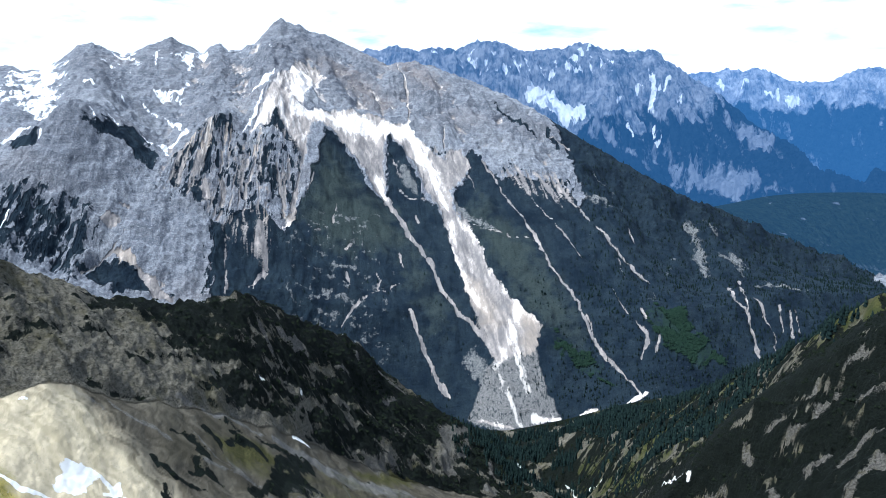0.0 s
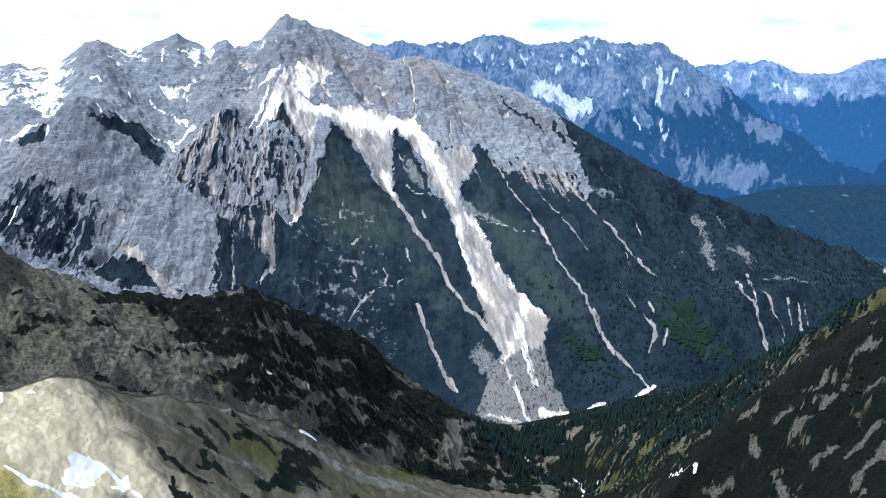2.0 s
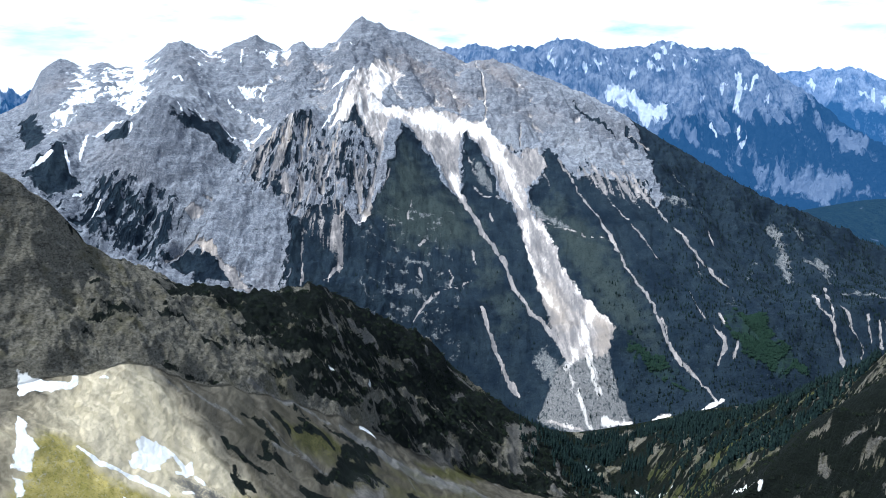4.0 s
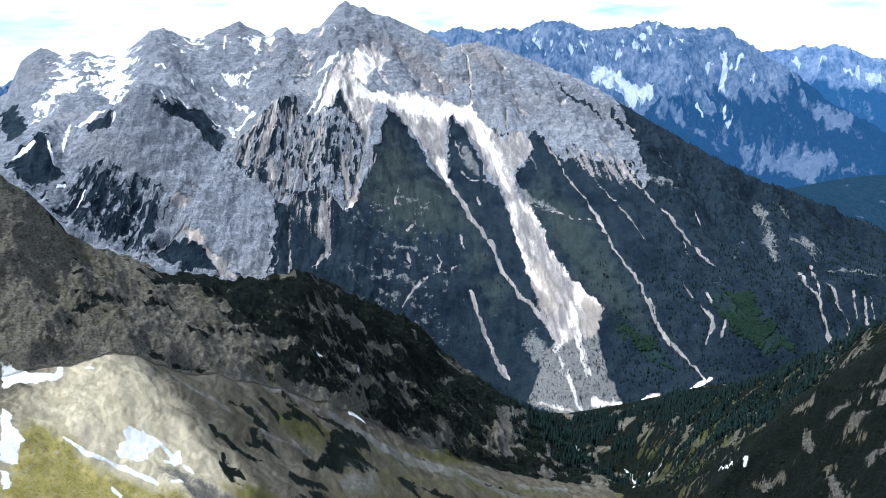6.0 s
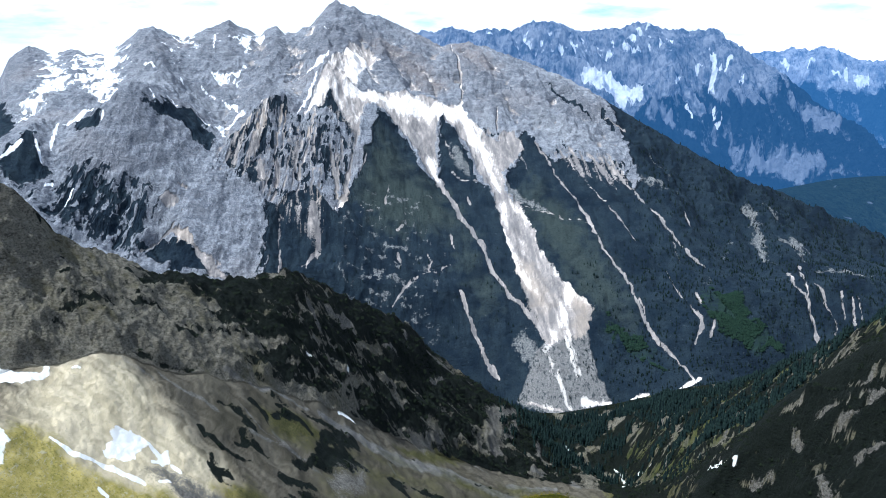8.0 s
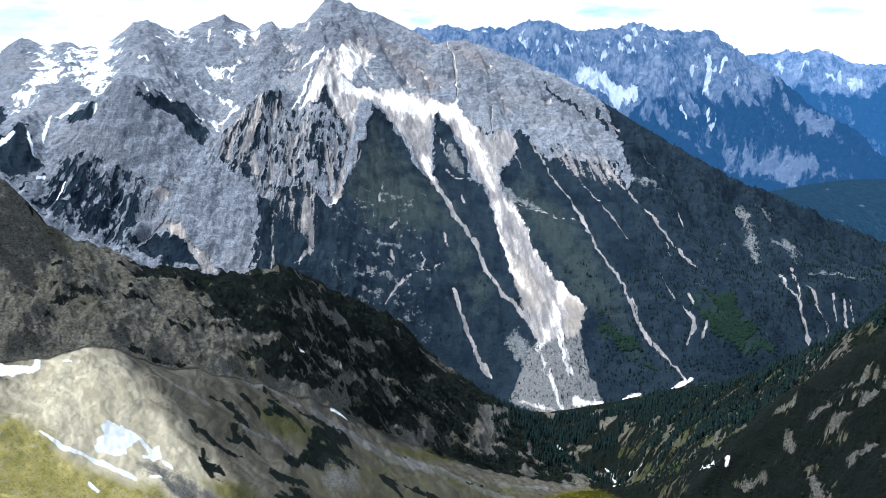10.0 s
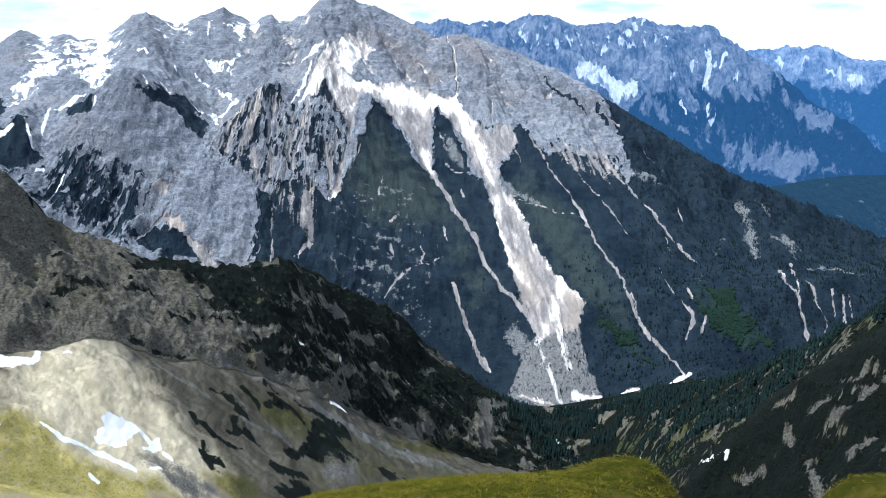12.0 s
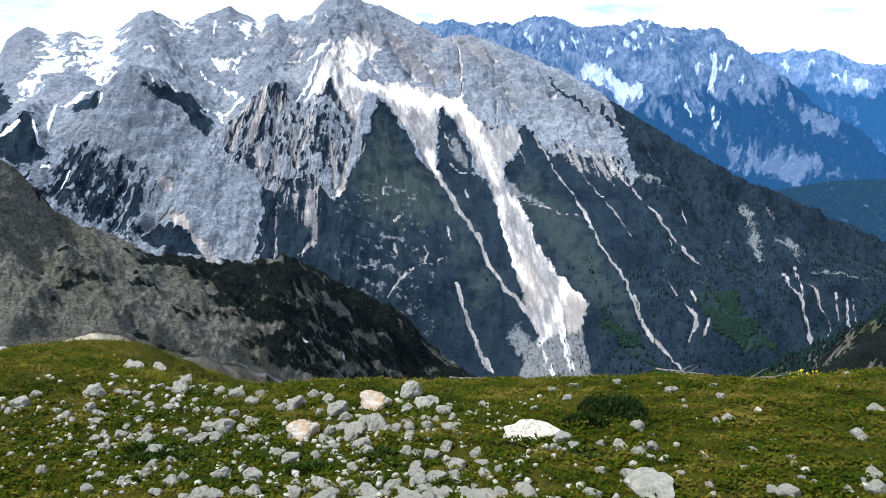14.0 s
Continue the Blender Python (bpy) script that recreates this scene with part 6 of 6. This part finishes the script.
def stones():
    meshes = [stone_mesh("rock", i, 0.55 + 0.08 * (i % 6)) for i in range(14)]
    ochre = [stone_mesh("rock", 43 + i, 0.62, OCHRE) for i in range(3)]
    slab = stone_mesh("rock", 61, 0.42, WHITE_STONE)
    rng = random.Random(4)

    def lay(x, y, w, mesh, label, tall=1.0, tilt=14):
        ob = new("rock", mesh)
        grown = w * 1.2
        ob.matrix_basis = pose(x, y, ground_at(x, y) + 0.10 * grown * tall, rng.uniform(-tilt, tilt), rng.uniform(-tilt, tilt), rng.uniform(0, 360)) @ Matrix.Diagonal((grown, grown, grown * tall, 1))
        return tagged(ob, label, "rock", "rocks on the crest")

    for x, y, w in STONES:
        if w > 0.34 and 0.6 < x < 1.0:
            ob = lay(x, y, w * 0.8, slab, "flat white limestone slab lying in turf", 0.7, 5)
            ob.rotation_euler = (radians(16), radians(-8), radians(14))
        elif w > 0.25 and x < 0 and y > 5:
            lay(x, y, w, ochre[int(w * 100) % 3], "ochre-stained limestone block half sunk in turf", 0.9)
        else:
            big = "large pale grey limestone boulder on the grassy crest" if w > 0.2 else "pale grey limestone rock half sunk in turf"
            lay(x, y, w, rng.choice(meshes), big, rng.uniform(0.85, 1.3) if w < 0.3 else 0.62, 16 if w < 0.3 else 5)
    # rubble round the larger stones, thickest to the west
    for _ in range(90):
        x, y, w = rng.choice(STONES)
        x, y = x + rng.gauss(0, 0.28), y + rng.gauss(0, 0.25)
        lay(x, y, 0.035 + 0.08 * rng.random() ** 2, rng.choice(meshes), "small pale limestone stone among grass", rng.uniform(0.8, 1.2))
    for _ in range(34):
        lay(rng.gauss(-0.2, 0.5), rng.uniform(3.7, 4.25), rng.uniform(0.06, 0.19), rng.choice(meshes), "pale grey limestone rock in a heap of rubble", rng.uniform(0.8, 1.2))
    for _ in range(14):
        lay(rng.uniform(0.5, 6.5), rng.uniform(4, 9), rng.uniform(0.04, 0.09), rng.choice(meshes), "small pale limestone stone among grass")
    # grit and pebbles too small to tell apart
    forms = []
    for mesh in meshes[:5]:
        bm = bmesh.new()
        bm.from_mesh(mesh)
        bmesh.ops.convex_hull(bm, input=bm.verts[:])
        bmesh.ops.delete(bm, geom=[v for v in bm.verts if not v.link_faces], context="VERTS")
        bmesh.ops.remove_doubles(bm, verts=bm.verts[:], dist=0.17)
        forms.append(tris_of(bm))
    spread = np.random.default_rng(12)
    home = np.array(STONES)[spread.integers(0, len(STONES), 1700)]
    x, y = home[:, 0] + spread.normal(0, 0.36, 1700), home[:, 1] + spread.normal(0, 0.34, 1700)
    keep = spread.random(1700) < np.where(x < 0.9, 0.8, 0.2)
    x, y = x[keep], y[keep]
    size = 0.018 + 0.06 * spread.random(len(x)) ** 2
    gather("pebbles", forms, np.stack([x, y, meadow_height(x, y) + size * 0.15], -1), np.stack([size, size], -1), spread.uniform(0, 6.3, len(x)), STONE,
           "small pale limestone pebbles scattered in turf", "pebbles")


stones()


def blades_form(seed, count, high, lean, wide):
    """A tuft of grass blades, one metre in scale."""
    rng = random.Random(seed)
    v, f = [], []
    for _ in range(count):
        a, r, t = rng.uniform(0, 6.3), 0.5 * math.sqrt(rng.random()), rng.uniform(0, 6.3)
        bx, by, h, l = r * math.cos(a), r * math.sin(a), high * rng.uniform(0.5, 1.1), lean * rng.uniform(0.2, 1.2)
        dx, dy = math.cos(t), math.sin(t)
        n = len(v)
        v += [(bx - dy * wide, by + dx * wide, 0), (bx + dy * wide, by - dx * wide, 0), (bx + dx * l, by + dy * l, h)]
        f.append((n, n + 1, n + 2))
    return np.array(v), np.array(f)


def cushion_form(seed):
    """A cushion of small broad leaves, one metre across."""
    rng = random.Random(seed)
    v, f = [], []
    for _ in range(20):
        a, r, t = rng.uniform(0, 6.3), 0.5 * math.sqrt(rng.random()), rng.uniform(0, 6.3)
        c = Vector((r * math.cos(a), r * math.sin(a), 0.34 * (1 - 3 * r * r) * rng.uniform(0.5, 1.1)))
        out = Vector((math.cos(t), math.sin(t), rng.uniform(-0.1, 0.9))).normalized() * 0.16
        side = Vector((-math.sin(t), math.cos(t), rng.uniform(-0.3, 0.3))) * 0.062
        n = len(v)
        v += [tuple(c - out * 0.3), tuple(c + out * 0.4 + side), tuple(c + out), tuple(c + out * 0.4 - side)]
        f += [(n, n + 1, n + 2), (n, n + 2, n + 3)]
    return np.array(v), np.array(f)


def turf():
    short = [blades_form(i, 17, 0.30, 0.45, 0.026) for i in range(5)]
    rng = np.random.default_rng(7)

    def spots(n, y0, y1, bunch):
        y = y0 + (y1 - y0) * rng.random(n * 2) ** 1.25
        x = (rng.random(n * 2) * 2 - 1) * (1.2 + 0.62 * y)
        keep = fractal(x / bunch, y / bunch, 3, 191) > -0.42
        x, y = x[keep][:n], y[keep][:n]
        return np.stack([x, y, meadow_height(x, y) - 0.01], -1)

    p = spots(25000, 2.6, 13.5, 0.8)
    s = rng.uniform(0.06, 0.14, len(p))
    gather("grass", short, p, np.stack([s, s * rng.uniform(0.5, 1.1, len(p))], -1), rng.uniform(0, 6.3, len(p)), GRASS, "short green alpine grass among stones", "grass")
    # moss cushions and small herbs between the blades
    cushions = [cushion_form(i) for i in range(5)]
    p = spots(18000, 2.8, 9.0, 0.5)
    p = p[fractal(p[:, 0] / 0.45, p[:, 1] / 0.45, 3, 193) > -0.3]
    s = rng.uniform(0.07, 0.18, len(p))
    gather("moss", cushions, p, np.stack([s, s * rng.uniform(0.5, 1.0, len(p))], -1), rng.uniform(0, 6.3, len(p)), MOSS, "green moss cushions and small herbs in turf", "moss")
    p = spots(5000, 6.2, 20, 1.4)
    s = rng.uniform(0.10, 0.24, len(p))
    gather("dry_grass", short, p, np.stack([s, s * rng.uniform(0.5, 0.9, len(p))], -1), rng.uniform(0, 6.3, len(p)), STRAW, "yellowish dry grass tussocks on the crest", "grass")
    p = spots(9000, 16, 37, 2.0)
    s = rng.uniform(0.25, 0.6, len(p))
    gather("tussock_grass", short, p, np.stack([s, s * rng.uniform(0.25, 0.5, len(p))], -1), rng.uniform(0, 6.3, len(p)), STRAW, "tussocks of yellow-green grass on the slope", "grass")


turf()


def leaves(bm, rng, number, radius, high, length, width):
    """Small leaves standing out of a low dome."""
    lobes = [(rng.uniform(-0.55, 0.55) * radius, rng.uniform(-0.45, 0.45) * radius, radius * rng.uniform(0.4, 0.65), rng.uniform(0.55, 1.1)) for _ in range(5)]
    for _ in range(number):
        ox, oy, lr, lh = rng.choice(lobes)
        a, q = rng.uniform(0, 6.3), lr * math.sqrt(rng.random())
        base = Vector((ox + q * math.cos(a), oy + q * math.sin(a), high * lh * (1 - (q / lr) ** 2) * rng.uniform(0.2, 1.0)))
        out = Vector((math.cos(a) * rng.uniform(0, 1.2), math.sin(a) * rng.uniform(0, 1.2), rng.uniform(0.3, 1.2))).normalized()
        side = out.cross(Vector((rng.uniform(-1, 1), rng.uniform(-1, 1), rng.uniform(-1, 1)))).normalized() * width
        p = [base - side * 0.4, base + side * 0.4, base + out * length * 0.55 + side, base + out * length, base + out * length * 0.55 - side]
        bm.faces.new([bm.verts.new(v) for v in p])


def twigs(bm, rng, number, radius, high, thick):
    for _ in range(number):
        a = rng.uniform(0, 6.3)
        tip = Vector((radius * 0.5 * math.cos(a), radius * 0.5 * math.sin(a), high * rng.uniform(0.3, 0.6)))
        turn = tip.to_track_quat("Z", "Y").to_matrix().to_4x4()
        bmesh.ops.create_cone(bm, cap_ends=True, segments=5, radius1=thick, radius2=thick * 0.3, depth=tip.length, matrix=turn @ Matrix.Translation((0, 0, tip.length / 2)))


def shrub(name, x, y, radius, high, number, leaf, material, label, category, blossoms=0):
    rng = random.Random(int(1000 * abs(x) + y))
    ob = new(name)
    ob.matrix_basis = pose(x, y, ground_at(x, y) - 0.01)
    bm = bmesh.new()
    twigs(bm, rng, 14, radius, high, 0.006)
    part("stems", bm, BARK, ob, "thin brown woody stems")
    bm = bmesh.new()
    leaves(bm, rng, number, radius, high, *leaf)
    part("foliage", bm, material, ob)
    if blossoms:
        bm = bmesh.new()
        leaves(bm, rng, blossoms * 2, radius, high * 1.02, 0.030, 0.013)
        part("blossoms", bm, PETAL, ob, "bright yellow blossoms")
    return tagged(ob, label, category)


shrub("juniper_shrub", 1.32, 5.62, 0.34, 0.12, 3600, (0.030, 0.005), JUNIPER, "dark green creeping juniper shrub beside a flat white slab", "shrub")
shrub("juniper_shrub", 1.12, 5.40, 0.2, 0.08, 1500, (0.030, 0.005), JUNIPER, "dark green creeping juniper shrub on turf", "shrub")
for hx, hy, hr in ((-1.95, 5.05, 0.26), (-1.75, 4.95, 0.2), (-0.75, 4.75, 0.2), (-0.3, 4.9, 0.2), (1.0, 4.75, 0.16), (0.6, 5.0, 0.16)):
    shrub("herb_cushion", hx, hy, hr, hr * 0.24, int(9000 * hr), (0.022, 0.006), HERB, "leafy dark green herb cushion between stones", "herb")
for fx, fy, fr in ((4.6, 10.75, 0.40), (5.05, 10.65, 0.48), (5.5, 10.95, 0.40), (3.9, 10.8, 0.20), (6.2, 11.2, 0.22), (3.1, 10.4, 0.14), (6.9, 11.5, 0.18)):
    shrub("flowering_shrub", fx, fy, fr, fr * 0.45, int(1500 * fr), (0.07, 0.018), HERB, "low green shrub covered in yellow blossoms", "shrub", int(1300 * fr))


def dead_branch(x, y, length, seed):
    rng = random.Random(seed)
    ob = new("dead_branch")
    ob.matrix_basis = pose(x, y, ground_at(x, y) + 0.03, 0, 0, rng.uniform(-30, 30))
    for k in range(5):
        curve = bpy.data.curves.new("twig", "CURVE")
        curve.dimensions, curve.bevel_depth, curve.bevel_resolution = "3D", 0.012 if k == 0 else 0.006, 1
        spline = curve.splines.new("POLY")
        spline.points.add(6)
        a = rng.uniform(-0.3, 0.3) + (0 if k == 0 else rng.uniform(-1.0, 1.0))
        start = 0 if k == 0 else rng.uniform(0.1, 0.6) * length
        reach = length if k == 0 else length * rng.uniform(0.25, 0.5)
        for i, p in enumerate(spline.points):
            t = i / 6
            p.co = (start - length / 2 + reach * t * math.cos(a) + rng.uniform(-0.01, 0.01), reach * t * math.sin(a) + rng.uniform(-0.015, 0.015), 0.02 + 0.2 * reach * t * (k % 3) / 2, 1)
            p.radius = 1 - 0.7 * t
        curve.materials.append(WOOD)
        twig = new("twig" if k else "limb", curve)
        twig.parent = ob
    return tagged(ob, "bleached grey dead branch lying on the crest", "dead branch")


dead_branch(2.45, 7.35, 0.55, 3)
dead_branch(3.3, 7.5, 0.7, 5)
dead_branch(0.35, 8.0, 0.4, 8)
